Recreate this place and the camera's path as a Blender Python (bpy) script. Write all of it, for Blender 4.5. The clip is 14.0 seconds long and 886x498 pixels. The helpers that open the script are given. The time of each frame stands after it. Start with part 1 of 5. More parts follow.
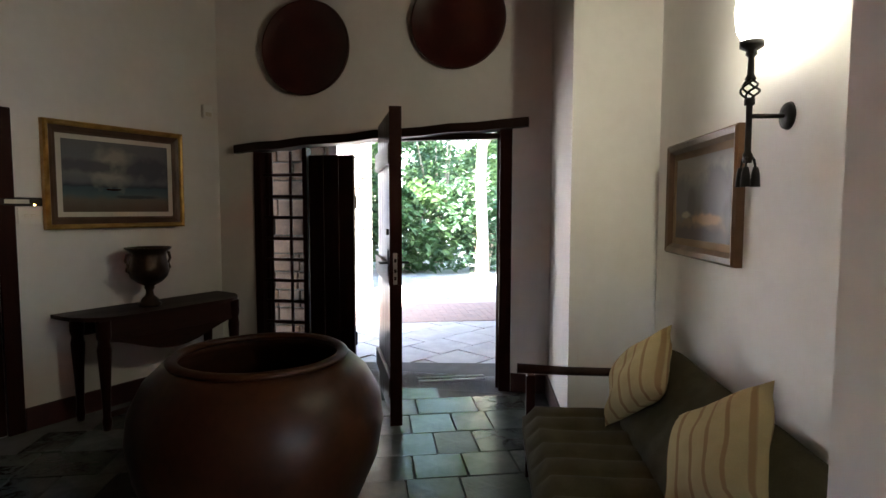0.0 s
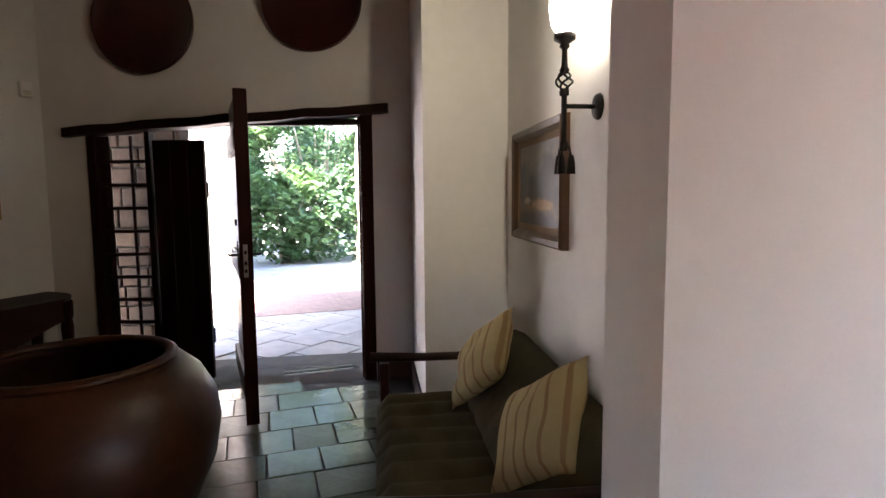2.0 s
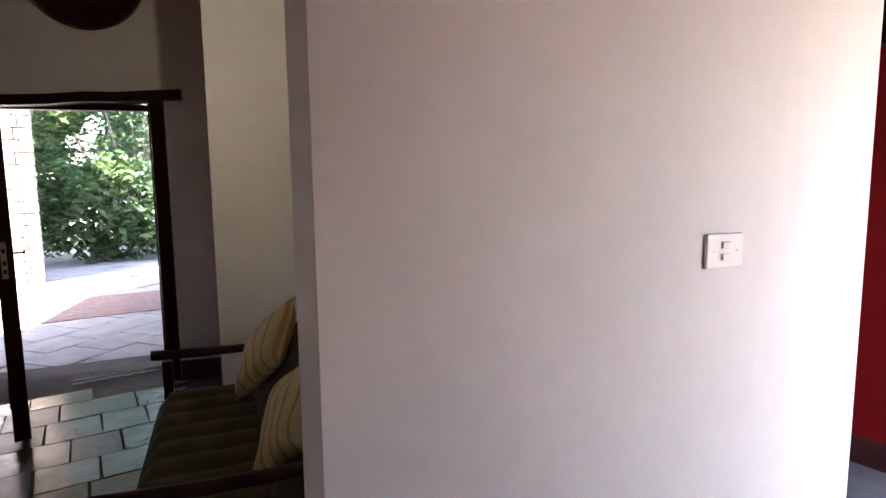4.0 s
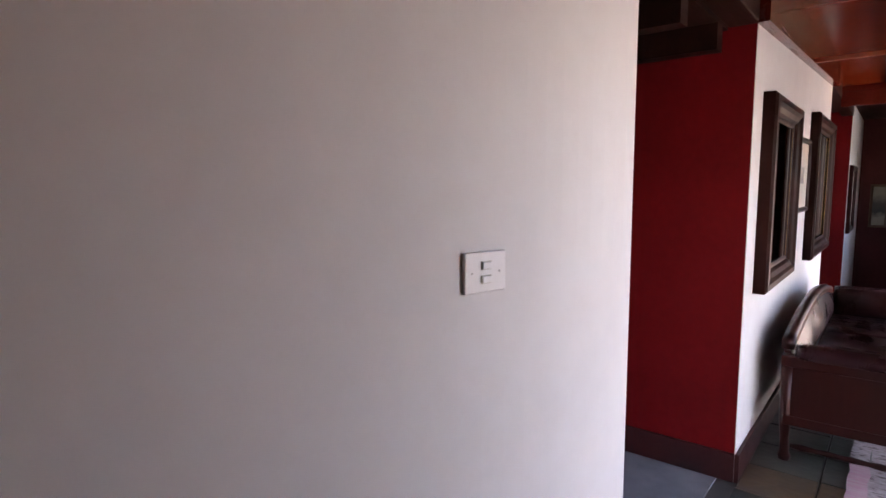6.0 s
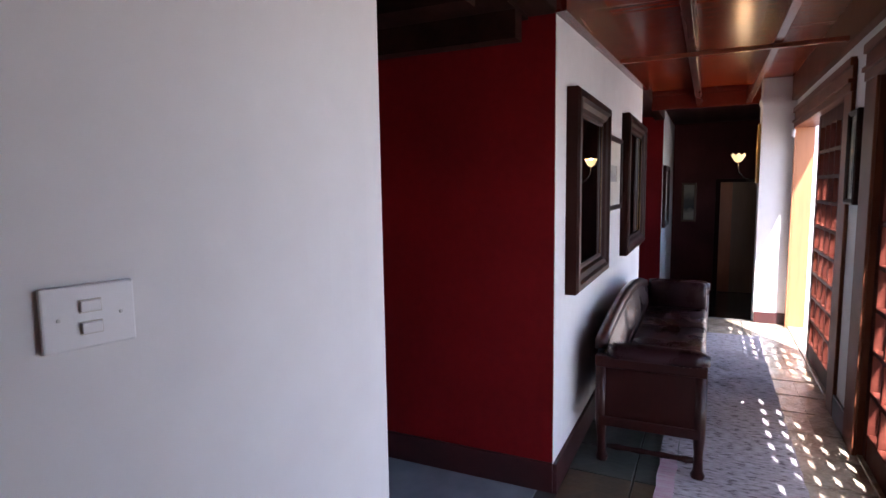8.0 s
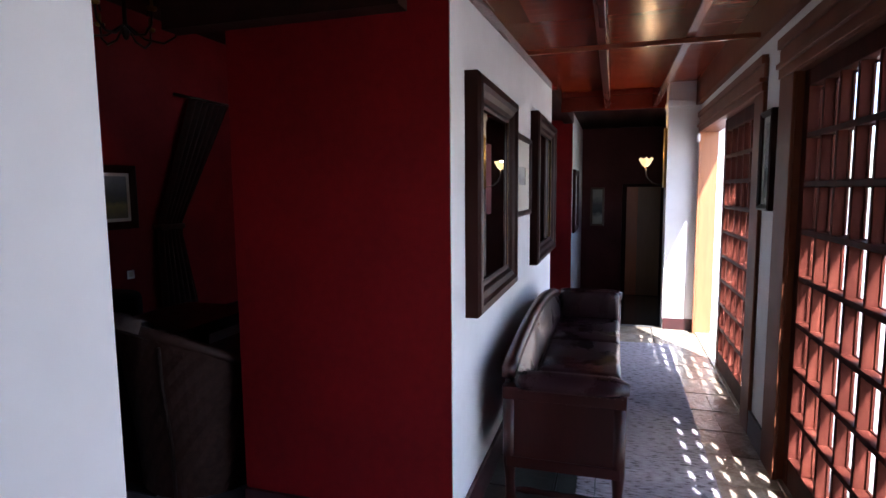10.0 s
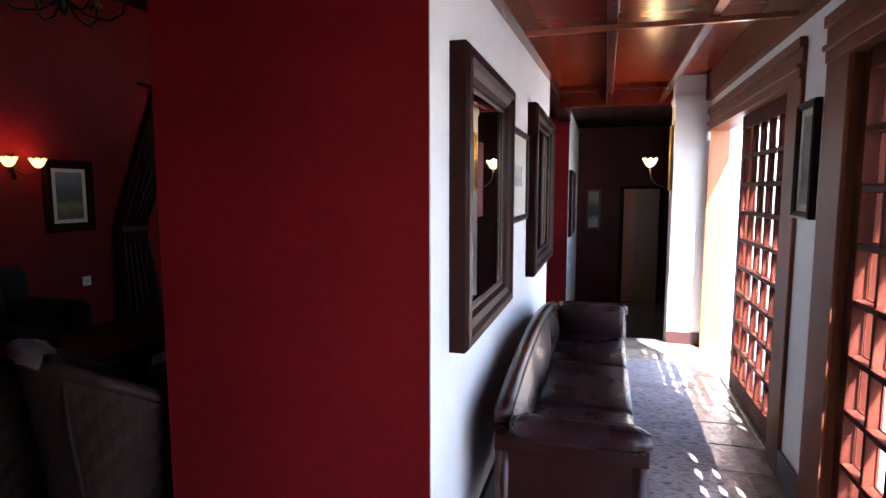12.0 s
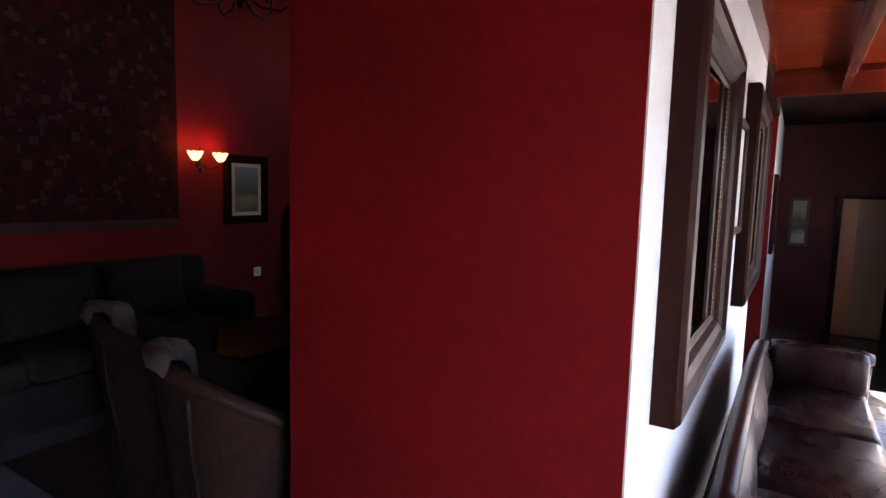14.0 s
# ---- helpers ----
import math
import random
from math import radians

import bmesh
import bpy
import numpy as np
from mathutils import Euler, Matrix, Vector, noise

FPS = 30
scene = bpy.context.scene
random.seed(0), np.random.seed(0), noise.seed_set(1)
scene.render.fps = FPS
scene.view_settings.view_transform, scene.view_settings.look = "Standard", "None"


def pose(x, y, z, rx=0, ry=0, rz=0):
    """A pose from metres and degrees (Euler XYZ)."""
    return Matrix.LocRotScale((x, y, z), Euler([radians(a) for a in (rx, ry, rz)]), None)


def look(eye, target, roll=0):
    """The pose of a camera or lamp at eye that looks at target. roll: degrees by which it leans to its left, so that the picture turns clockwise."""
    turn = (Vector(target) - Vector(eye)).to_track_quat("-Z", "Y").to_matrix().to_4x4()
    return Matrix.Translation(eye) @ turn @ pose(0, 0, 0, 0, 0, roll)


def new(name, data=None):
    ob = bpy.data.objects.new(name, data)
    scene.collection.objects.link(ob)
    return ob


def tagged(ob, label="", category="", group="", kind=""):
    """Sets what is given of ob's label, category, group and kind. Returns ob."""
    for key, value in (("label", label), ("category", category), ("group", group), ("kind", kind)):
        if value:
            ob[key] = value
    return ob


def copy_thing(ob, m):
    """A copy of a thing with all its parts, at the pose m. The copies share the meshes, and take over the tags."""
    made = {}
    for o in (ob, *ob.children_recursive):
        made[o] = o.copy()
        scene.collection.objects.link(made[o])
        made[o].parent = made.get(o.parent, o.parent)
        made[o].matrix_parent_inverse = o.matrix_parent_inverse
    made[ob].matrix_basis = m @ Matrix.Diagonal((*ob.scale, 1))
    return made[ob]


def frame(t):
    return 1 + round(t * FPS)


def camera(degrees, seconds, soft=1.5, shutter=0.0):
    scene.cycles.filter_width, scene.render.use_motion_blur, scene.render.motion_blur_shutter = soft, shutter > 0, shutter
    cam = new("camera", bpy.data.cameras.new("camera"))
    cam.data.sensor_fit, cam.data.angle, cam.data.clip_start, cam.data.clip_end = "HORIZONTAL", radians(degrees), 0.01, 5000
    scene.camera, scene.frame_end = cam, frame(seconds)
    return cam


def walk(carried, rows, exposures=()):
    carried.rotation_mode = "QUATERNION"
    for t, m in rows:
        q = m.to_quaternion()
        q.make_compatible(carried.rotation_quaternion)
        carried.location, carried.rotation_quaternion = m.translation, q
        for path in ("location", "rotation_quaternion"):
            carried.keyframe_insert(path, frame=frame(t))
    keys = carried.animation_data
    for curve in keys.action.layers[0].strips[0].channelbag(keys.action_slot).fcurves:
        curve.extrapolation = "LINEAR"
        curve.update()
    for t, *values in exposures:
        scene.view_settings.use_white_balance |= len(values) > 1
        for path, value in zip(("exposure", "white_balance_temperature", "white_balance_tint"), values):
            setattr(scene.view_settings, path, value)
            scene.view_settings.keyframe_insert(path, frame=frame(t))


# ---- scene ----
cam = camera(76.6, 14.0)
PATH = [
    (0, (0.316, 0.499, 1.494), (0.585, 2.475, 1.352), 0.1),
    (0.5, (0.369, 0.497, 1.495), (0.722, 2.459, 1.341), 0.0),
    (1, (0.417, 0.499, 1.487), (0.874, 2.439, 1.324), -0.1),
    (1.5, (0.479, 0.499, 1.503), (1.025, 2.414, 1.322), -0.3),
    (2, (0.547, 0.486, 1.498), (1.189, 2.37, 1.308), -0.5),
    (2.2, (0.567, 0.474, 1.495), (1.254, 2.343, 1.304), -0.4),
    (4.3, (0.884, 0.201, 1.503), (2.051, 1.811, 1.286), -0.7),
    (5, (1.01, 0.243, 1.477), (2.341, 1.726, 1.305), -0.7),
    (5.5, (1.137, 0.298, 1.502), (2.587, 1.658, 1.284), -0.2),
    (6, (1.193, 0.303, 1.509), (2.736, 1.556, 1.288), -0.3),
    (6.5, (1.286, 0.285, 1.5), (2.902, 1.441, 1.274), -0.4),
    (7, (1.425, 0.27, 1.502), (3.105, 1.333, 1.279), -0.6),
    (7.5, (1.567, 0.239, 1.505), (3.312, 1.19, 1.28), -0.6),
    (8, (1.66, 0.224, 1.497), (3.456, 1.076, 1.277), -0.8),
    (8.5, (1.76, 0.25, 1.486), (3.595, 1.015, 1.267), -0.7),
    (9, (1.907, 0.274, 1.495), (3.771, 0.964, 1.272), -0.7),
    (9.2, (1.962, 0.273, 1.482), (3.835, 0.94, 1.265), -0.6),
    (11.3, (2.476, 0.288, 1.509), (4.401, 0.78, 1.288), -0.5),
    (11.5, (2.519, 0.309, 1.495), (4.443, 0.812, 1.281), -0.2),
    (12, (2.652, 0.373, 1.497), (4.564, 0.923, 1.287), -0.0),
    (12.5, (2.764, 0.443, 1.492), (4.654, 1.062, 1.28), 0.1),
    (13, (2.867, 0.497, 1.49), (4.72, 1.217, 1.275), 0.4),
    (13.5, (2.993, 0.548, 1.508), (4.783, 1.414, 1.288), 0.8),
    (14, (3.103, 0.612, 1.483), (4.788, 1.668, 1.275), 1.5),
]
walk(cam, [(t, look(eye, target, roll)) for t, eye, target, roll in PATH],
     [(0.0, 4.6, 6650, 9), (2.2, 4.6, 6900, 18), (4.5, 3.6, 7000, 25), (6.0, 3.05, 6800, 26), (7.5, 2.7, 6200, 24), (9.0, 2.25, 5800, 20), (11.5, 2.95, 5700, 16), (12.5, 3.35, 5750, 15), (14.0, 3.4, 6000, 18)])

# ---- world, sun, lamps ----
SUN = Vector((0.70, 0.40, -1.0)).normalized()
world = bpy.data.worlds.new("sky")
scene.world = world
world.use_nodes = True
wn = world.node_tree.nodes
sky = wn.new("ShaderNodeTexSky")
sky.sky_type, sky.sun_disc = "NISHITA", False
sky.sun_elevation = math.asin(-SUN.z)
sky.sun_rotation = math.atan2(-SUN.x, -SUN.y)
world.node_tree.links.new(sky.outputs[0], wn["Background"].inputs[0])
wn["Background"].inputs[1].default_value = 0.15
sun = new("sun", bpy.data.lights.new("sun", "SUN"))
sun.data.energy, sun.data.angle, sun.data.color = 5.0, radians(0.5), (1.0, 0.95, 0.88)
sun.matrix_world = look(-SUN * 30, (0, 0, 0))


def bulb(name, place, watts, colour, radius=0.03):
    lamp = new(name, bpy.data.lights.new(name, "POINT"))
    lamp.data.energy, lamp.data.color, lamp.data.shadow_soft_size = watts, colour, radius
    lamp.location = place
    return lamp


bulb("sconce_bulb", (1.666, 2.359, 2.30), 0.8, (1.0, 0.95, 0.68), 0.04)
bulb("lower_hall_bulb", (8.66, -0.049, 1.79), 1.4, (1.0, 0.75, 0.42))
bulb("lounge_bulb", (6.11, 5.05, 1.755), 0.09, (1.0, 0.45, 0.18))
bulb("lounge_bulb", (6.36, 5.05, 1.755), 0.09, (1.0, 0.45, 0.18))


# ---- materials ----
def material(name, colour, second=None, rough=0.6, metal=0.0, scale=4.0, fine=60.0, bump=0.15, stretch=(1, 1, 1), island=0.0, spec=0.5, mix=0.5, coat=0.0):
    """Two scales of noise between two colours, with a fine relief. island: how far single pieces differ."""
    m = bpy.data.materials.new(name)
    m.use_nodes = True
    n, l = m.node_tree.nodes, m.node_tree.links
    b = n["Principled BSDF"]
    second = second or [c * 0.75 for c in colour]
    co = n.new("ShaderNodeTexCoord")
    mp = n.new("ShaderNodeMapping")
    mp.inputs["Scale"].default_value = stretch
    l.new(co.outputs["Object"], mp.inputs[0])
    big, small = n.new("ShaderNodeTexNoise"), n.new("ShaderNodeTexNoise")
    big.inputs["Scale"].default_value, small.inputs["Scale"].default_value = scale, fine
    big.inputs["Detail"].default_value, small.inputs["Detail"].default_value = 5, 3
    for t in (big, small):
        l.new(mp.outputs[0], t.inputs["Vector"])
    add = n.new("ShaderNodeMath")
    add.operation = "MULTIPLY_ADD"
    add.inputs[1].default_value = 0.35
    l.new(small.outputs[0], add.inputs[0])
    l.new(big.outputs[0], add.inputs[2])
    ramp = n.new("ShaderNodeMapRange")
    ramp.inputs[1].default_value, ramp.inputs[2].default_value = 0.45, 0.45 + 0.9 * mix
    l.new(add.outputs[0], ramp.inputs[0])
    mixer = n.new("ShaderNodeMix")
    mixer.data_type = "RGBA"
    mixer.inputs[6].default_value, mixer.inputs[7].default_value = (*colour, 1), (*second, 1)
    l.new(ramp.outputs[0], mixer.inputs[0])
    out = mixer.outputs[2]
    if island:
        info, hsv = n.new("ShaderNodeObjectInfo"), n.new("ShaderNodeHueSaturation")
        span = n.new("ShaderNodeMapRange")
        span.inputs[3].default_value, span.inputs[4].default_value = 1 - island, 1 + island
        l.new(info.outputs["Random"], span.inputs[0])
        l.new(span.outputs[0], hsv.inputs["Value"])
        l.new(out, hsv.inputs["Color"])
        out = hsv.outputs[0]
    l.new(out, b.inputs["Base Color"])
    rr = n.new("ShaderNodeMapRange")
    rr.inputs[3].default_value, rr.inputs[4].default_value = max(0.02, rough - 0.08), min(1, rough + 0.1)
    l.new(add.outputs[0], rr.inputs[0])
    l.new(rr.outputs[0], b.inputs["Roughness"])
    b.inputs["Metallic"].default_value = metal
    b.inputs["Specular IOR Level"].default_value = spec
    b.inputs["Coat Weight"].default_value = coat
    if bump:
        bm_ = n.new("ShaderNodeBump")
        bm_.inputs["Strength"].default_value, bm_.inputs["Distance"].default_value = bump, 0.01
        l.new(add.outputs[0], bm_.inputs["Height"])
        l.new(bm_.outputs[0], b.inputs["Normal"])
    return m


def glow(name, colour, strength):
    m = bpy.data.materials.new(name)
    m.use_nodes = True
    b = m.node_tree.nodes["Principled BSDF"]
    b.inputs["Base Color"].default_value = (*colour, 1)
    b.inputs["Emission Color"].default_value = (*colour, 1)
    b.inputs["Emission Strength"].default_value = strength
    return m


PLASTER = material("white_plaster", (0.77, 0.75, 0.73), (0.69, 0.67, 0.65), 0.75, scale=1.6, fine=14, bump=0.18)
RED = material("red_paint", (0.205, 0.0055, 0.007), (0.135, 0.0038, 0.005), 0.62, scale=1.8, fine=25, bump=0.10, spec=0.2)
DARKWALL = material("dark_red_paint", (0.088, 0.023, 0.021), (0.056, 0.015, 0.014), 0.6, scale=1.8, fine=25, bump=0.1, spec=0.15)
DARKWOOD = material("dark_stained_wood", (0.030, 0.0090, 0.0068), (0.017, 0.0052, 0.0042), 0.30, scale=6, fine=40, stretch=(1, 1, 0.12), bump=0.015, spec=0.06)
DARKWOOD_X = material("dark_stained_beam", (0.034, 0.013, 0.009), (0.016, 0.007, 0.005), 0.42, scale=6, fine=40, stretch=(0.12, 1, 1), bump=0.2, spec=0.14)
REDWOOD = material("reddish_door_wood", (0.075, 0.019, 0.012), (0.040, 0.010, 0.007), 0.36, scale=5, fine=50, stretch=(1, 1, 0.10), bump=0.08, spec=0.012)
BOARD = material("varnished_ceiling_board", (0.21, 0.026, 0.007), (0.13, 0.015, 0.005), 0.20, scale=5, fine=60, stretch=(1, 0.06, 1), bump=0.0, mix=0.9, spec=0.26)
BEAM = material("varnished_beam", (0.12, 0.016, 0.009), (0.06, 0.009, 0.006), 0.22, scale=3, fine=40, stretch=(0.08, 1, 1), bump=0.0, coat=0.2, spec=0.35)
SKIRT = material("dark_red_skirting", (0.055, 0.012, 0.011), (0.03, 0.008, 0.008), 0.4, scale=4, fine=40, bump=0.1)
SLATE = material("grey_slate", (0.110, 0.120, 0.110), (0.058, 0.068, 0.065), 0.17, scale=5, fine=24, bump=0.4, island=0.35)
SLATE_RUST = material("rusty_slate", (0.15, 0.090, 0.045), (0.075, 0.060, 0.042), 0.34, scale=6, fine=30, bump=0.5, island=0.3)
SLATE_GREEN = material("green_slate", (0.075, 0.085, 0.075), (0.05, 0.06, 0.055), 0.30, scale=6, fine=30, bump=0.5, island=0.25)
GROUT = material("dark_grout", (0.075, 0.072, 0.066), None, 0.85, scale=8, fine=80)
CARPET = material("grey_carpet", (0.25, 0.26, 0.28), (0.18, 0.19, 0.21), 0.95, scale=6, fine=260, bump=0.5, spec=0.1)
ORANGEDOOR = material("orange_door_wood", (0.44, 0.16, 0.07), (0.32, 0.11, 0.05), 0.4, scale=5, fine=50, stretch=(1, 1, 0.1), bump=0.1)
HEADWOOD = material("mid_brown_casing_wood", (0.20, 0.068, 0.034), (0.11, 0.036, 0.019), 0.36, scale=5, fine=50, stretch=(0.1, 1, 0.1), bump=0.08, spec=0.06)
# lighter than the rest of the casing so the sunlit far jamb burns white
PALEWOOD = material("sunlit_jamb_wood", (0.42, 0.165, 0.065), (0.30, 0.11, 0.045), 0.35, scale=5, fine=50, stretch=(1, 1, 0.1), bump=0.08)
BEIGEDOOR = material("beige_door_panel", (0.28, 0.17, 0.10), (0.20, 0.12, 0.07), 0.5, scale=5, fine=50, stretch=(1, 1, 0.1), bump=0.1)
LEATHER = material("oxblood_leather", (0.024, 0.0085, 0.0105), (0.016, 0.0055, 0.007), 0.24, scale=4, fine=160, bump=0.0, spec=0.36, mix=0.9)
SOFAWOOD = material("mahogany_frame", (0.036, 0.007, 0.005), (0.018, 0.004, 0.0035), 0.3, scale=5, fine=50, stretch=(1, 1, 0.2), bump=0.1, coat=0.1, spec=0.3)
OLIVE = material("olive_corduroy", (0.066, 0.052, 0.026), (0.042, 0.034, 0.017), 0.95, scale=9, fine=160, bump=0.4, spec=0.15)
COPPERPOT = material("burnished_brown_pot", (0.052, 0.017, 0.007), (0.022, 0.008, 0.0045), 0.36, scale=3, fine=24, bump=0.05, spec=0.22)
PLATEWOOD = material("red_brown_turned_wood", (0.060, 0.012, 0.009), (0.030, 0.007, 0.006), 0.33, scale=4, fine=40, stretch=(1, 1, 0.15), bump=0.1)
IRON = material("black_wrought_iron", (0.022, 0.020, 0.019), None, 0.5, metal=0.6, scale=20, fine=120, bump=0.2)
GOLD = material("aged_gilt", (0.58, 0.36, 0.10), (0.34, 0.20, 0.055), 0.34, metal=0.75, scale=14, fine=90, bump=0.25)
BROWNFRAME = material("brown_frame_wood", (0.11, 0.052, 0.024), (0.06, 0.03, 0.015), 0.4, scale=6, fine=60, bump=0.15)
BRONZE = material("patinated_bronze", (0.060, 0.036, 0.022), (0.028, 0.018, 0.013), 0.36, metal=0.7, scale=12, fine=70, bump=0.3)
WHITEPLASTIC = material("white_plastic", (0.80, 0.79, 0.78), (0.76, 0.75, 0.74), 0.32, scale=5, fine=100, bump=0.0)
MOUNT = material("cream_mount_card", (0.62, 0.58, 0.50), (0.56, 0.52, 0.45), 0.85, scale=4, fine=120, bump=0.05)
TAN = material("tan_linen_slip", (0.22, 0.15, 0.09), (0.17, 0.11, 0.065), 0.85, scale=4, fine=120, bump=0.05)
STEEL = material("brushed_steel", (0.55, 0.54, 0.52), None, 0.3, metal=1.0, scale=20, fine=200, bump=0.05)
RIB = material("dark_cane", (0.022, 0.011, 0.008), None, 0.6, scale=30, fine=160, bump=0.3, spec=0.2)
WICKER = material("brown_wicker", (0.045, 0.018, 0.011), (0.024, 0.010, 0.007), 0.6, scale=30, fine=160, bump=0.35, spec=0.25)
PALE = material("pale_cushion_cloth", (0.26, 0.19, 0.165), (0.09, 0.062, 0.055), 0.9, scale=12, fine=180, bump=0.4)
DARKCLOTH = material("dark_sofa_cloth", (0.018, 0.016, 0.015), (0.010, 0.009, 0.009), 0.9, scale=8, fine=160, bump=0.4)
RUGDARK = material("dark_lounge_rug", (0.07, 0.022, 0.016), (0.035, 0.02, 0.016), 0.95, scale=10, fine=200, bump=0.4)
SANDSTONE = material("brown_riven_stone", (0.46, 0.40, 0.31), (0.21, 0.165, 0.11), 0.20, scale=9, fine=38, bump=1.0, island=0.2)
# only on unseen walls: its colour warms the light they bounce
TERRACOTTA = material("warm_bounce_paint", (0.50, 0.22, 0.15), (0.42, 0.18, 0.12), 0.75, scale=2, fine=20)
# lighter than the beams: the strip's white highlights are put into the colour
VARNISH = material("highlight_varnish", (0.40, 0.16, 0.09), (0.24, 0.07, 0.04), 0.2, scale=8, fine=60, stretch=(1, 0.2, 1), bump=0.1, coat=0.4)
PAVING = material("terrace_paving", (0.42, 0.41, 0.40), (0.31, 0.30, 0.30), 0.8, scale=4, fine=40, bump=0.3, island=0.15)
STONE = material("pale_field_stone", (0.42, 0.38, 0.32), (0.30, 0.27, 0.23), 0.85, scale=7, fine=40, bump=0.5, island=0.2)
LEAF = material("garden_leaf", (0.080, 0.145, 0.050), (0.045, 0.10, 0.035), 0.45, scale=2.5, fine=30, bump=0.1)
LEAF_B = material("blue_green_leaf", (0.065, 0.125, 0.075), (0.045, 0.095, 0.055), 0.45, scale=2.5, fine=30, bump=0.1)
for _m in (LEAF, LEAF_B):  # thin leaves let some light through
    _n, _l = _m.node_tree.nodes, _m.node_tree.links
    _t, _x = _n.new("ShaderNodeBsdfTranslucent"), _n.new("ShaderNodeMixShader")
    _t.inputs[0].default_value, _x.inputs[0].default_value = (0.13, 0.24, 0.09, 1), 0.25
    _l.new(_n["Principled BSDF"].outputs[0], _x.inputs[1])
    _l.new(_t.outputs[0], _x.inputs[2])
    _l.new(_x.outputs[0], _n["Material Output"].inputs[0])
BARK = material("pale_bark", (0.42, 0.36, 0.29), (0.30, 0.25, 0.20), 0.85, scale=8, fine=50, stretch=(1, 1, 0.3), bump=0.4)


def mirror_glass():
    m = material("mirror_glass", (0.80, 0.82, 0.82), (0.78, 0.80, 0.80), 0.03, metal=1.0, bump=0.0)
    m.node_tree.nodes["Principled BSDF"].inputs["Roughness"].default_value = 0.01
    for k in list(m.node_tree.links):
        if k.to_socket.name == "Roughness":
            m.node_tree.links.remove(k)
    return m


MIRROR = mirror_glass()
GLASS = bpy.data.materials.new("clear_glass")
GLASS.use_nodes = True
_b = GLASS.node_tree.nodes["Principled BSDF"]
_b.inputs["Base Color"].default_value = (0.95, 0.97, 0.96, 1)
_b.inputs["Transmission Weight"].default_value, _b.inputs["Roughness"].default_value, _b.inputs["IOR"].default_value = 1.0, 0.0, 1.1
SHADE = glow("lit_glass_shade", (1.0, 0.70, 0.30), 0.20)
SHADE_HALL = glow("lit_frosted_glass", (1.0, 0.97, 0.84), 1.2)
SHADE_RED = glow("lit_amber_shade", (1.0, 0.40, 0.12), 0.55)


# ---- mesh helpers ----
def box(bm, x0, x1, y0, y1, z0, z1, bevel=0.0, m=None):
    r = bmesh.ops.create_cube(bm, size=1.0, matrix=Matrix.LocRotScale(((x0 + x1) / 2, (y0 + y1) / 2, (z0 + z1) / 2), None, (x1 - x0, y1 - y0, z1 - z0)))
    vs = r["verts"]
    if bevel:
        es = list({e for v in vs for e in v.link_edges})
        vs = list({v for f in bmesh.ops.bevel(bm, geom=es, offset=bevel, segments=2, affect="EDGES", profile=0.5)["faces"] for v in f.verts} | {v for v in vs if v.is_valid})
    if m is not None:
        bmesh.ops.transform(bm, matrix=m, verts=vs)
    return vs


def lathe(bm, profile, n=32, m=Matrix(), close=False):
    rings = []
    for r, z in profile:
        rings.append([bm.verts.new(m @ Vector((r * math.cos(2 * math.pi * k / n), r * math.sin(2 * math.pi * k / n), z))) for k in range(n)])
    for a, b in zip(rings, rings[1:]):
        for k in range(n):
            bm.faces.new((a[k], a[(k + 1) % n], b[(k + 1) % n], b[k]))
    if close:
        bm.faces.new(rings[0][::-1])
        bm.faces.new(rings[-1])


def tube(bm, pts, r, n=8):
    pts = [Vector(p) for p in pts]
    rings = []
    for k, p in enumerate(pts):
        d = (pts[min(k + 1, len(pts) - 1)] - pts[max(k - 1, 0)]).normalized()
        u = d.orthogonal().normalized() if k == 0 else (u - d * u.dot(d)).normalized()
        v, rr = d.cross(u), r[k] if isinstance(r, (list, tuple)) else r
        rings.append([bm.verts.new(p + rr * (math.cos(2 * math.pi * j / n) * u + math.sin(2 * math.pi * j / n) * v)) for j in range(n)])
    for a, b in zip(rings, rings[1:]):
        for j in range(n):
            bm.faces.new((a[j], a[(j + 1) % n], b[(j + 1) % n], b[j]))
    bm.faces.new(rings[0][::-1])
    bm.faces.new(rings[-1])


def extrude_poly(bm, pts, z0, z1):
    """A prism over the outline pts (x, y)."""
    low, high = [bm.verts.new((x, y, z0)) for x, y in pts], [bm.verts.new((x, y, z1)) for x, y in pts]
    n = len(pts)
    for k in range(n):
        bm.faces.new((low[k], low[(k + 1) % n], high[(k + 1) % n], high[k]))
    bm.faces.new(low[::-1])
    bm.faces.new(high)


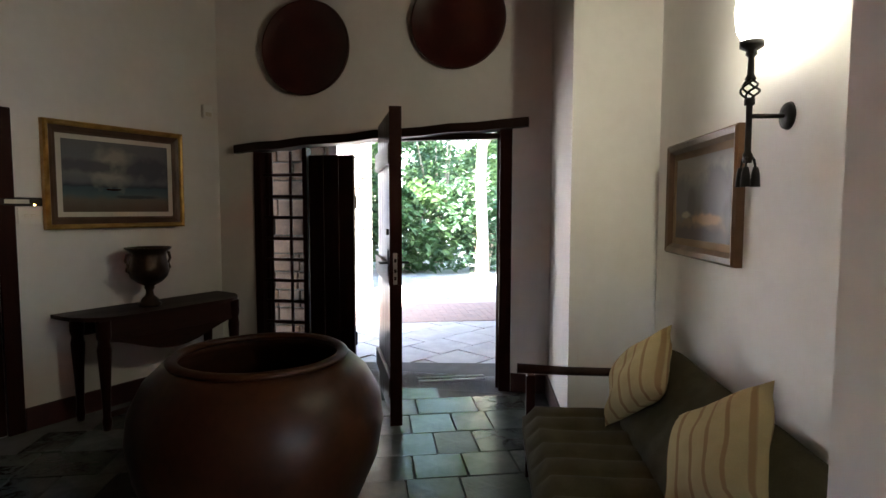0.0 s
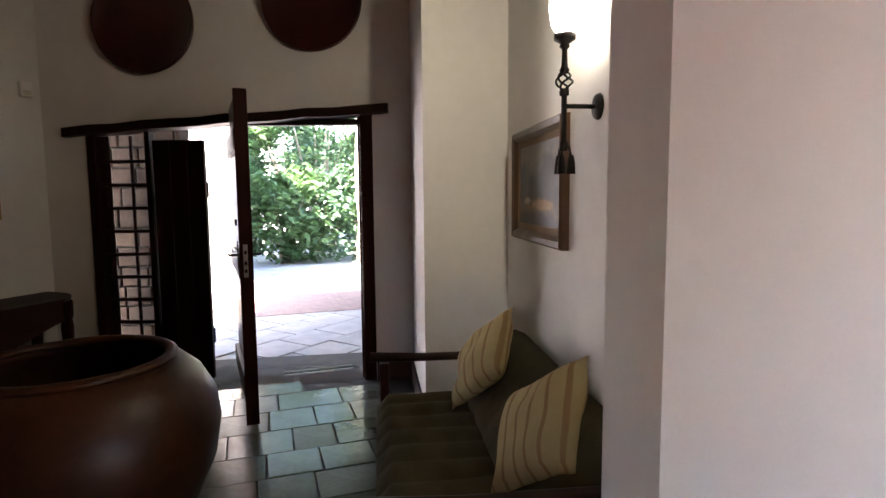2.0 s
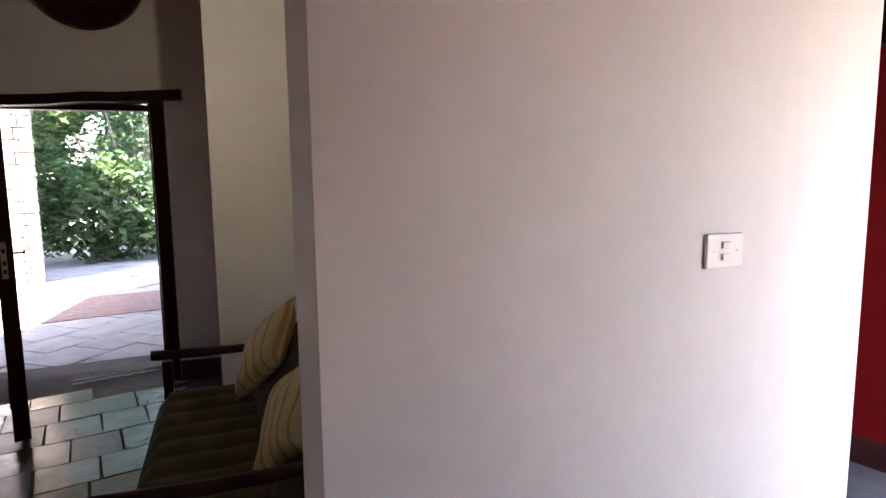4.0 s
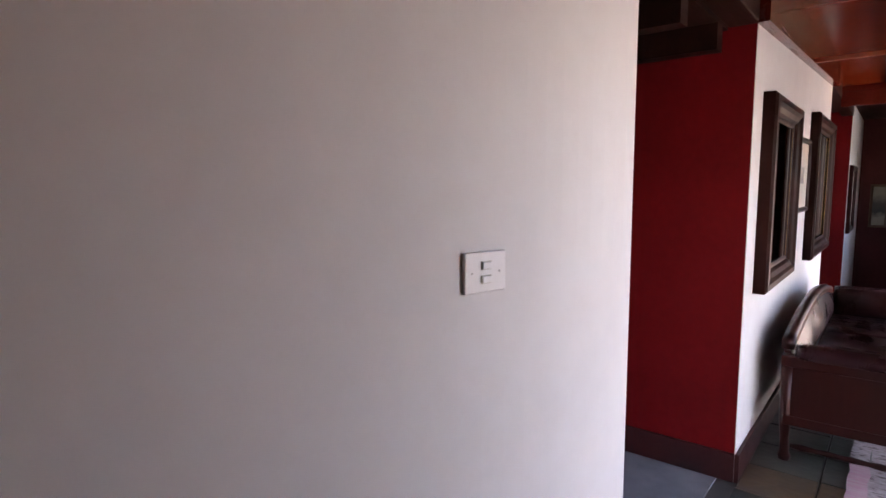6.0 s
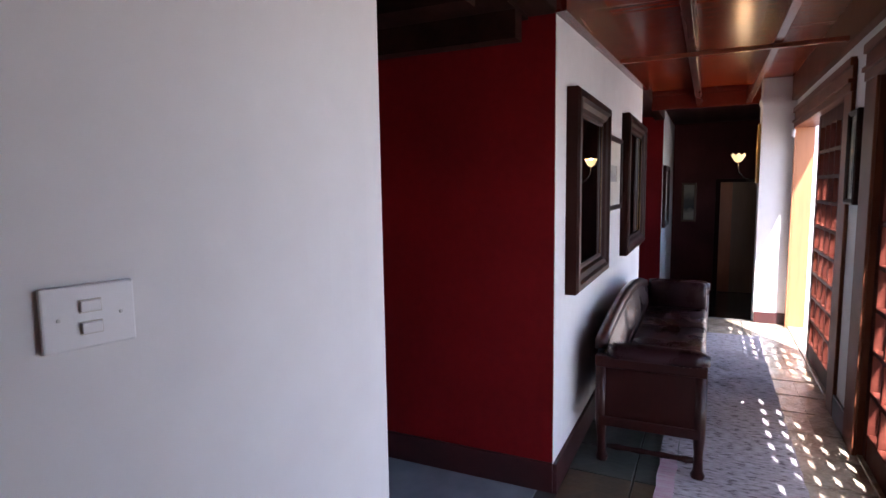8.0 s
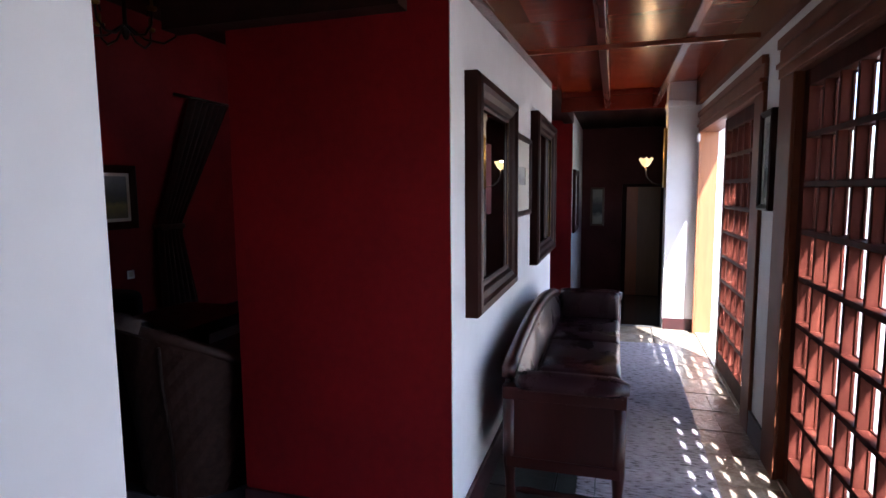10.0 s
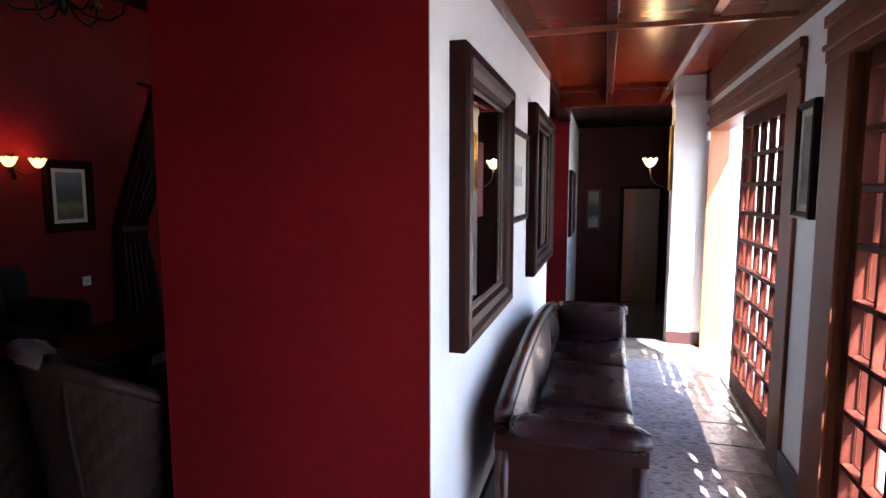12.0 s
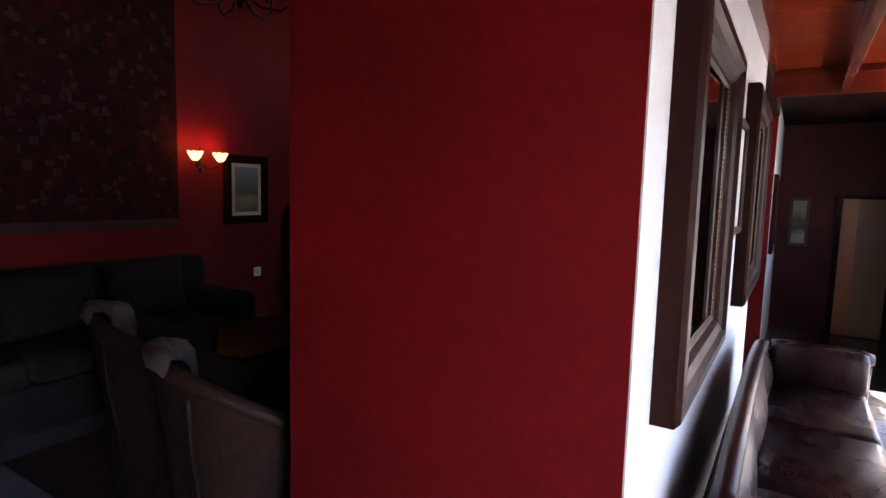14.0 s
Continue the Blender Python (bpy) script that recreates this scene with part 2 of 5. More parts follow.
def pad(bm, sx, sy, sz, m=Matrix(), nx=10, ny=10, power=4.0, seed=0.0, rumple=0.02):
    """A stuffed cushion: thick in the middle, thin at the seam."""
    grid = {}
    for s in (1, -1):
        for i in range(nx + 1):
            for j in range(ny + 1):
                u, v = 2 * i / nx - 1, 2 * j / ny - 1
                edge = i in (0, nx) or j in (0, ny)
                if edge and s < 0:
                    grid[s, i, j] = grid[1, i, j]
                    continue
                h = ((1 - abs(u) ** power) * (1 - abs(v) ** power)) ** 0.5 * sz / 2
                pinch = 1 - 0.06 * (1 - abs(u) ** 2) * abs(v) - 0.0
                wob = noise.noise(Vector((u * 1.7 + seed, v * 1.7, s * 2.0 + seed))) * rumple
                grid[s, i, j] = bm.verts.new(m @ Vector((u * sx / 2 * (1 - 0.05 * (1 - v * v) * abs(u)), v * sy / 2 * pinch, s * h + (0 if edge else wob))))
    for s in (1, -1):
        for i in range(nx):
            for j in range(ny):
                q = [grid[s, i, j], grid[s, i + 1, j], grid[s, i + 1, j + 1], grid[s, i, j + 1]]
                bm.faces.new(q if s > 0 else q[::-1])


def part(name, bm, mat, parent=None, label="", smooth=False, m=None):
    """Links a bmesh as one mesh object under a thing or a part."""
    bmesh.ops.recalc_face_normals(bm, faces=bm.faces)
    me = bpy.data.meshes.new(name)
    bm.to_mesh(me)
    bm.free()
    if smooth:
        me.polygons.foreach_set("use_smooth", [True] * len(me.polygons))
    me.materials.append(mat)
    ob = new(name, me)
    if parent is not None:
        ob.parent = parent
    if m is not None:
        ob.matrix_basis = m
    if label:
        tagged(ob, label)
    return ob


def boxpart(name, dims, mat, parent=None, label="", bevel=0.0, m=None):
    bm = bmesh.new()
    box(bm, *dims, bevel=bevel)
    return part(name, bm, mat, parent, label, m=m)


def thing(name, label, category, m=Matrix(), group="", kind=""):
    ob = new(name)
    ob.empty_display_size = 0.1
    ob.matrix_basis = m
    return tagged(ob, label, category, group, kind)


def setting(name, bm, mat, label, category):
    return tagged(part(name, bm, mat), label, category, kind="structure")


# ---- the shell: hall, corridor, lounge, lower hall ----
Y_NORTH, Y_SOUTH = 0.869, -0.55          # faces of the corridor's long walls
DOOR_TURN = -18.94
DOOR = pose(-0.787, 5.682, 0, 0, 0, DOOR_TURN)     # x along the entrance wall, y outwards
LEFT_TURN = math.degrees(math.atan2(1.241, 0.996))
LEFT = pose(-0.981, 5.749, 0, 0, 0, LEFT_TURN)      # x along the side wall, away from its back end (negative: towards the camera)
SC_A, SC_B = Vector((1.56, 1.24)), Vector((2.118, 3.793))
SC_TURN = math.degrees(math.atan2(SC_B.y - SC_A.y, SC_B.x - SC_A.x))
SCONCE = pose(SC_B.x, SC_B.y, 0, 0, 0, SC_TURN)      # x along the sconce wall


def wall_boxes(name, boxes, mat, label, m=None, category="wall"):
    bm = bmesh.new()
    for b in boxes:
        box(bm, *b)
    ob = setting(name, bm, mat, label, category)
    if m is not None:
        ob.matrix_basis = m
    return ob


def curve_wall(x):
    """The face of the bowed wall with the light switch."""
    xs, ys = (1.246, 2.10, 2.711), (1.301, 0.940, 0.869)
    a = ((ys[2] - ys[0]) / (xs[2] - xs[0]) - (ys[1] - ys[0]) / (xs[1] - xs[0])) / (xs[2] - xs[1])
    return ys[0] + (ys[1] - ys[0]) / (xs[1] - xs[0]) * (x - xs[0]) + a * (x - xs[0]) * (x - xs[1])


H_HALL = 4.0
# entrance wall with one wide opening for door and grille
wall_boxes("wall_entrance", [(-0.45, 0.14, 0, 0.30, 0, H_HALL), (2.39, 3.3, 0, 0.30, 0, H_HALL), (0.14, 2.39, 0, 0.30, 2.19, H_HALL)], PLASTER,
           "white plastered entrance wall with a wide door opening", DOOR)
wall_boxes("wall_hall_west", [(-4.2, 0.0, 0, 0.25, 0, H_HALL)], PLASTER, "white plastered side wall of the hall", LEFT)
# alcove pier and sconce wall
bm = bmesh.new()
extrude_poly(bm, [(1.551, 3.795), (2.118, 3.793), (2.5, 3.80), (2.5, 4.6), (1.77, 4.85)], 0, H_HALL)
setting("wall_alcove_pier", bm, PLASTER, "white plastered pier beside the entrance", "wall")
wall_boxes("wall_sconce", [(-2.35, 0, -0.22, 0, 0, H_HALL)], PLASTER, "white plastered wall of the sofa alcove", SCONCE)
# bowed wall with the switch
bm = bmesh.new()
xs = [1.246 + (2.711 - 1.246) * k / 24 for k in range(25)]
front = [(x, curve_wall(x)) for x in xs]
back = [(1.279, 1.528), (1.62, 1.50), (2.2, 1.24), (2.711, 1.10)]
extrude_poly(bm, front + back[::-1] + [(1.249, 1.33)], 0, H_HALL)
setting("wall_switch", bm, PLASTER, "bowed white plastered wall with a light switch", "wall")
# corridor wall: white skin on a thick red block
wall_boxes("wall_corridor_north", [(4.243, 7.797, Y_NORTH, Y_NORTH + 0.004, 0, 2.6)], PLASTER, "white plastered corridor wall hung with mirrors")
wall_boxes("wall_red_block", [(4.24, 7.80, Y_NORTH + 0.004, 1.85, 0, 3.4)], RED, "thick red painted wall between corridor and lounge")
wall_boxes("wall_corridor_north_far", [(10.753, 13.4, Y_NORTH, Y_NORTH + 0.004, -0.55, 2.6)], PLASTER, "white plastered wall of the lower passage")
wall_boxes("wall_red_far", [(10.75, 13.4, Y_NORTH + 0.004, 1.6, -0.55, 3.4)], RED, "red painted wall end beyond the second opening")
# south wall of the corridor with two double doors
# unseen wall; opening added to light the bowed wall, colour warms the bounce
wall_boxes("wall_corridor_south_near", [(-3.4, -2.3, -0.85, Y_SOUTH, 0, 2.6), (-1.2, 2.25, -0.85, Y_SOUTH, 0, 2.6), (-2.3, -1.2, -0.85, Y_SOUTH, 0, 1.1), (-2.3, -1.2, -0.85, Y_SOUTH, 1.75, 2.6)], TERRACOTTA, "unseen terracotta wall added for warm bounce, with a light opening")
wall_boxes("wall_corridor_south", [(5.50, 5.83, -0.85, Y_SOUTH, 0, 2.6), (8.34, 8.45, -0.85, Y_SOUTH, 0, 2.6),
                                   (2.25, 5.50, -0.85, Y_SOUTH, 2.22, 2.6), (5.83, 8.34, -0.85, Y_SOUTH, 2.22, 2.6)], PLASTER,
           "white plastered garden wall of the corridor")
wall_boxes("wall_pier", [(8.45, 8.72, -0.85, -0.245, -0.6, 2.6)], PLASTER, "sunlit white plastered pier at the corridor's end")
# opening added out of view to brighten the lower passage
wall_boxes("wall_lower_south", [(8.72, 9.3, -0.95, -0.80, -0.6, 2.6), (11.0, 13.4, -0.95, -0.80, -0.6, 2.6), (9.3, 11.0, -0.95, -0.80, -0.6, 1.1), (9.3, 11.0, -0.95, -0.80, 2.2, 2.6)], DARKWALL, "dark red wall of the lower passage with an added unseen opening")
# unseen slab that stops direct sun at the added opening
wall_boxes("roof_passage_sun_block", [(8.46, 11.8, -1.42, -0.952, 2.3, 2.4)], DARKWOOD_X, "unseen slab added to keep sun out of the passage opening")
# hidden opening at the north end, added to let in daylight
wall_boxes("wall_lower_east", [(13.4, 13.6, -0.95, 1.75, -0.6, 3.4), (13.4, 13.6, 5.1, 5.4, -0.6, 3.4), (13.4, 13.6, 1.75, 5.1, -0.6, 0.0), (13.4, 13.6, 1.75, 5.1, 2.3, 3.4)], DARKWALL, "dark red end wall of the lower passage with a hidden added opening")
# lounge
wall_boxes("wall_lounge_north", [(2.3, 13.6, 5.18, 5.4, -0.6, 3.6)], RED, "deep red painted lounge wall")
wall_boxes("wall_lounge_west", [(2.45, 2.70, 1.10, 5.18, 0, 3.6)], RED, "deep red painted lounge wall beside the hall")
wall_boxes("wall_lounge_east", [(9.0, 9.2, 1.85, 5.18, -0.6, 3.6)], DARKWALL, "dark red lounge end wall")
# hall closing walls, unseen; the back wall's terracotta tints the bounce
wall_boxes("wall_hall_back", [(-3.6, -3.4, -0.85, 3.2, 0, H_HALL), (-3.4, 1.25, -0.85, -0.551, 2.6, H_HALL)], TERRACOTTA, "unseen back wall of the hall, terracotta for warm bounce")
wall_boxes("wall_header", [(1.25, 1.40, Y_SOUTH, 1.30, 2.62, H_HALL)], PLASTER, "white plaster above the corridor's mouth")

# added out of view to limit the corridor light reaching the hall
wall_boxes("wall_hall_light_block", [(-3.4, -0.32, 1.25, 1.45, 0, H_HALL), (-0.32, 1.26, 1.25, 1.45, 2.12, H_HALL)], TERRACOTTA, "unseen terracotta wall added to keep corridor light out of the hall")

# ceilings
bm = bmesh.new()
extrude_poly(bm, [(-3.6, -0.85), (1.4, -0.85), (2.6, 1.3), (2.6, 5.2), (-0.9, 6.3), (-3.6, 3.4)], H_HALL, H_HALL + 0.1)
# out of view; dark so that little light bounces back into the hall
setting("ceiling_hall", bm, DARKWOOD_X, "unseen hall ceiling, made dark to hold down the bounce", "ceiling")
bm = bmesh.new()
for k in range(65):
    x = 1.30 + k * 0.1154
    box(bm, x + 0.0006, x + 0.1148, -0.62, 0.99, 2.56, 2.59, 0.0015)
box(bm, 1.30, 8.80, -0.85, 1.0, 2.592, 2.64)
setting("ceiling_corridor", bm, BOARD, "glossy red-brown boarded corridor ceiling", "ceiling")
bm = bmesh.new()
box(bm, 2.3, 9.2, 0.95, 5.4, 3.4, 3.5)
setting("ceiling_lounge", bm, DARKWOOD_X, "dark boarded lounge ceiling", "ceiling")
bm = bmesh.new()
box(bm, 8.80, 13.6, -0.95, 5.4, 2.62, 2.7)
setting("ceiling_lower", bm, DARKWOOD_X, "dark boarded ceiling of the lower passage", "ceiling")
bm = bmesh.new()
box(bm, 2.45, 4.238, 1.0, 2.0, 2.25, 2.30)
for x in (2.9, 3.5, 4.05):
    box(bm, x, x + 0.09, 1.0, 2.0, 2.13, 2.249)
box(bm, 7.70, 10.8, 0.99, 2.0, 2.50, 2.54)
setting("ceiling_openings", bm, DARKWOOD_X, "dark boarded soffit above the lounge openings", "ceiling")

# floors
bm = bmesh.new()
extrude_poly(bm, [(-3.6, -0.85), (8.60, -0.85), (8.60, 0.95), (1.30, 0.95), (2.6, 1.3), (2.6, 5.6), (-0.9, 6.2), (-3.6, 3.4)], -0.1, -0.012)
setting("floor", bm, GROUT, "dark grouted stone floor of hall and corridor", "floor")
bm = bmesh.new()
box(bm, 2.60, 9.2, 0.95, 5.4, -0.1, 0.0)
setting("floor_carpet", bm, CARPET, "plain grey fitted lounge carpet", "floor")
bm = bmesh.new()
box(bm, 8.60, 13.6, -0.95, 5.4, -0.65, -0.55)
box(bm, 8.725, 8.9, -0.33, 0.95, -0.65, -0.18, 0.01)
box(bm, 8.9, 9.2, -0.33, 0.95, -0.65, -0.36, 0.01)
setting("floor_lower", bm, SLATE, "dark lower passage floor with steps", "floor")


# ---- shared makers ----
def ring_frame(bm, w, h, profile):
    """A mitred frame round a w x h rectangle, facing -y; profile: (inset, forward) pairs from outside in."""
    rings = []
    for o, f in profile:
        rings.append([bm.verts.new((sx * (w / 2 - o), -f, sz * (h / 2 - o))) for sx, sz in ((-1, -1), (1, -1), (1, 1), (-1, 1))])
    for a, b in zip(rings, rings[1:]):
        for k in range(4):
            bm.faces.new((a[k], a[(k + 1) % 4], b[(k + 1) % 4], b[k]))


def painted(name, stops, wobble=0.08, scale=5.0, height=0.5, patches=()):
    """A painted canvas: bands of colour up the picture, broken by brushwork."""
    m = bpy.data.materials.new(name)
    m.use_nodes = True
    n, l = m.node_tree.nodes, m.node_tree.links
    co, sep, nz, mul, ramp = n.new("ShaderNodeTexCoord"), n.new("ShaderNodeSeparateXYZ"), n.new("ShaderNodeTexNoise"), n.new("ShaderNodeMath"), n.new("ShaderNodeValToRGB")
    l.new(co.outputs["Object"], sep.inputs[0])
    l.new(co.outputs["Object"], nz.inputs["Vector"])
    nz.inputs["Scale"].default_value, nz.inputs["Detail"].default_value = scale, 6
    mp = n.new("ShaderNodeMapRange")
    mp.inputs[1].default_value, mp.inputs[2].default_value = -height / 2, height / 2
    l.new(sep.outputs[2], mp.inputs[0])
    mul.operation = "MULTIPLY_ADD"
    mul.inputs[1].default_value = wobble
    l.new(nz.outputs[0], mul.inputs[0])
    l.new(mp.outputs[0], mul.inputs[2])
    off = n.new("ShaderNodeMath")
    off.operation = "SUBTRACT"
    off.inputs[1].default_value = wobble / 2
    l.new(mul.outputs[0], off.inputs[0])
    l.new(off.outputs[0], ramp.inputs[0])
    e = ramp.color_ramp.elements
    e[0].position, e[0].color = stops[0][0], (*stops[0][1], 1)
    e[1].position, e[1].color = stops[-1][0], (*stops[-1][1], 1)
    for p, c in stops[1:-1]:
        e.new(p).color = (*c, 1)
    b = n["Principled BSDF"]
    dim = n.new("ShaderNodeHueSaturation")
    dim.inputs["Value"].default_value = 0.6
    colour = ramp.outputs[0]
    for px, pz, rx, rz, rgb in patches:  # brushed shapes of one colour each: hills, clouds, a boat
        at, far, edge, mixer = n.new("ShaderNodeMapping"), n.new("ShaderNodeVectorMath"), n.new("ShaderNodeMapRange"), n.new("ShaderNodeMix")
        at.vector_type = "TEXTURE"
        at.inputs["Location"].default_value, at.inputs["Scale"].default_value = (px, 0, pz), (rx, 9, rz)
        l.new(co.outputs["Object"], at.inputs[0])
        far.operation = "LENGTH"
        l.new(at.outputs[0], far.inputs[0])
        ragged = n.new("ShaderNodeMath")
        ragged.operation, ragged.inputs[1].default_value = "MULTIPLY_ADD", 1.5
        l.new(nz.outputs[0], ragged.inputs[0])
        l.new(far.outputs["Value"], ragged.inputs[2])
        edge.inputs[1].default_value, edge.inputs[2].default_value, edge.inputs[3].default_value, edge.inputs[4].default_value = 1.4, 1.95, 0.9, 0.0
        l.new(ragged.outputs[0], edge.inputs[0])
        mixer.data_type = "RGBA"
        l.new(edge.outputs[0], mixer.inputs[0])
        l.new(colour, mixer.inputs[6])
        mixer.inputs[7].default_value = (*rgb, 1)
        colour = mixer.outputs[2]
    l.new(colour, dim.inputs["Color"])
    l.new(dim.outputs[0], b.inputs["Base Color"])
    b.inputs["Roughness"].default_value = 0.5
    bp = n.new("ShaderNodeBump")
    bp.inputs["Strength"].default_value = 0.2
    bp.inputs["Distance"].default_value = 0.005
    l.new(nz.outputs[0], bp.inputs["Height"])
    l.new(bp.outputs[0], b.inputs["Normal"])
    return m


def framed(name, label, category, m, w, h, profile, frame_mat, face_mat, border, mount=0.0, mount_mat=None, glass=False, group="", face_name="canvas"):
    t = thing(name, label, category, m, group)
    bm = bmesh.new()
    ring_frame(bm, w, h, profile)
    part("frame", bm, frame_mat, t)
    back = 0.012
    if mount:
        bm = bmesh.new()
        ring_frame(bm, w - 2 * border, h - 2 * border, [(0, 0.0), (0, back + 0.004), (mount, back + 0.004), (mount, 0.0)])
        part("mount", bm, mount_mat or MOUNT, t)
    i = border + mount - (0.004 if not mount else 0)
    boxpart(face_name, (-w / 2 + i, w / 2 - i, -back, -0.002, -h / 2 + i, h / 2 - i), face_mat, t)
    if glass:
        j = border - 0.004
        g = boxpart("glass_pane", (-w / 2 + j, w / 2 - j, -back - 0.010, -back - 0.008, -h / 2 + j, h / 2 - j), GLASS, t)
        g.visible_shadow = False
    return t


# ---- entrance door, lintel and grille ----
door = thing("door_1", "rustic dark timber entrance frame with barred side light", "door frame", DOOR, kind="structure")
bm = bmesh.new()
pts = [(-0.01 + 2.53 * k / 12, -0.035 + 0.006 * math.sin(k * 1.7), 2.010 + 0.165 * (k / 12) ** 0.85 + 0.006 * math.sin(k * 2.3)) for k in range(13)]
rings = []
for x, y, z in pts:
    rings.append([bm.verts.new((x, y + dy, z + dz)) for dy, dz in ((-0.045, -0.036), (0.14, -0.036), (0.14, 0.034), (-0.045, 0.034))])
for a, b in zip(rings, rings[1:]):
    for k in range(4):
        bm.faces.new((a[k], a[(k + 1) % 4], b[(k + 1) % 4], b[k]))
bm.faces.new(rings[0]), bm.faces.new(rings[-1][::-1])
part("lintel", bm, DARKWOOD_X, door, "hand-hewn dark timber lintel sloping gently")
bm = bmesh.new()
v = [bm.verts.new((x, y, z)) for y in (0.0, 0.30) for x, z in ((0.14, 2.035), (2.39, 2.185), (2.39, 2.193), (0.14, 2.193))]
for f in ((0, 1, 2, 3), (7, 6, 5, 4), (0, 4, 5, 1), (1, 5, 6, 2), (2, 6, 7, 3), (3, 7, 4, 0)):
    bm.faces.new([v[k] for k in f])
part("wedge_fill", bm, PLASTER, door, "white plaster above the sloping lintel")
for x0, x1, h in ((0.138, 0.205, 1.99), (2.292, 2.39, 2.13)):
    boxpart("jamb", (x0, x1, -0.02, 0.12, 0, h), DARKWOOD, door, bevel=0.006)
boxpart("jamb_stop", (0.215, 0.245, 0.05, 0.11, 0, 1.99), DARKWOOD, door, bevel=0.003)
boxpart("jamb_stop", (2.262, 2.292, 0.06, 0.12, 0, 2.13), DARKWOOD, door, bevel=0.003)
boxpart("mullion", (0.585, 0.625, 0.0, 0.10, 0, 2.02), DARKWOOD, door, bevel=0.005)
boxpart("door_head", (1.05, 2.292, 0.05, 0.13, 2.065, 2.11), DARKWOOD_X, door, bevel=0.004)
for x in (0.26, 0.445):
    boxpart("grille_upright", (x, x + 0.022, 0.035, 0.057, 0.10, 1.99), DARKWOOD, door, bevel=0.004)
for k in range(10):
    z = 0.115 + 0.186 * k
    boxpart("grille_bar", (0.205, 0.59, 0.03, 0.062, z - 0.014, z + 0.014), DARKWOOD_X, door, bevel=0.005)
boxpart("grille_sill", (0.205, 0.59, 0.0, 0.12, 0.0, 0.09), DARKWOOD_X, door, bevel=0.006)
# closed fixed leaf of upright planks
fixed = thing("fixed_door_leaf", "closed dark plank leaf beside the open entrance door", "door", DOOR)
for k in range(3):
    boxpart("plank", (0.632 + 0.137 * k, 0.632 + 0.137 * k + 0.133, 0.03, 0.075, 0.01, 1.955), DARKWOOD, fixed, bevel=0.004)
boxpart("ledge", (0.632, 1.043, 0.076, 0.10, 0.3, 0.42), DARKWOOD_X, fixed, bevel=0.004)
boxpart("ledge", (0.632, 1.043, 0.076, 0.10, 1.5, 1.62), DARKWOOD_X, fixed, bevel=0.004)
# the open leaf
leaf_a, leaf_b = Vector((0.425, 5.16)), Vector((0.500, 4.245))
leaf = thing("entrance_door", "thick dark plank entrance door standing open", "door",
             pose(leaf_a.x, leaf_a.y, 0, 0, 0, math.degrees(math.atan2(leaf_b.y - leaf_a.y, leaf_b.x - leaf_a.x))))
W = (leaf_b - leaf_a).length
for k in range(6):
    boxpart("plank", (W * k / 6 + 0.001, W * (k + 1) / 6 - 0.002, -0.012, 0.045, 0.02, 2.165), DARKWOOD, leaf, bevel=0.004)
boxpart("edge_stile", (W - 0.004, W + 0.010, -0.035, 0.048, 0.018, 2.168), DARKWOOD, leaf, bevel=0.003)
for z in (0.28, 1.05, 1.86):
    boxpart("ledge", (0.03, W - 0.01, -0.040, -0.013, z - 0.07, z + 0.07), DARKWOOD_X, leaf, bevel=0.005)
lock = boxpart("lock_case", (W + 0.010, W + 0.013, -0.012, 0.016, 0.99, 1.20), STEEL, leaf, "brushed steel lock faceplate", bevel=0.001)
for z in (1.03, 1.08, 1.15):
    boxpart("bolt", (W + 0.0125, W + 0.016, -0.006, 0.010, z - 0.012, z + 0.012), IRON, lock, bevel=0.001)
for s in (-1, 1):
    yy = 0.046 if s > 0 else -0.040
    plate = boxpart("backplate", (W - 0.075, W - 0.03, yy - 0.003, yy + 0.003, 1.04, 1.22), IRON, leaf)
    bm = bmesh.new()
    tube(bm, [(W - 0.05, yy, 1.13), (W - 0.05, yy + s * 0.05, 1.13), (W - 0.12, yy + s * 0.055, 1.13)], 0.008)
    part("handle", bm, IRON, plate, smooth=True)
boxpart("latch", (W - 0.02, W + 0.012, -0.055, -0.04, 1.32, 1.36), IRON, leaf)

# ---- turned wooden dishes on the entrance wall ----
for s, z, r in ((0.660, 2.838, 0.393), (1.955, 2.985, 0.383)):
    bm = bmesh.new()
    prof = [(0.0, 0.02), (r * 0.5, 0.022), (r * 0.86, 0.035), (r * 0.95, 0.07), (r * 0.985, 0.075), (r, 0.062), (r * 0.97, 0.03), (r * 0.8, 0.0), (0.0, 0.0)]
    lathe(bm, prof, 64)
    bmesh.ops.remove_doubles(bm, verts=bm.verts, dist=1e-4)
    d = part("wooden_dish", bm, PLATEWOOD, None, smooth=True, m=DOOR @ pose(s, -0.002, z, 90, 0, 0))
    tagged(d, "large round red-brown wooden dish hung on the wall", "wall dish", "dishes above the door")

# ---- big pot ----
pot = thing("clay_pot", "huge round burnished brown clay pot on the stone floor", "pot", pose(-0.166, 3.09, 0))
bm = bmesh.new()
lathe(bm, [(0.0, 0.0), (0.27, 0.0), (0.34, 0.05), (0.455, 0.20), (0.53, 0.38), (0.555, 0.53), (0.54, 0.64), (0.485, 0.745), (0.415, 0.812), (0.375, 0.832),
           (0.345, 0.832), (0.39, 0.78), (0.50, 0.62), (0.52, 0.45), (0.42, 0.2), (0.25, 0.06), (0.0, 0.05)], 96)
bmesh.ops.remove_doubles(bm, verts=bm.verts, dist=1e-4)
for vtx in bm.verts:
    vtx.co += vtx.co.normalized() * 0.010 * noise.noise(vtx.co * 3.0)
part("body", bm, COPPERPOT, pot, smooth=True)
bm = bmesh.new()
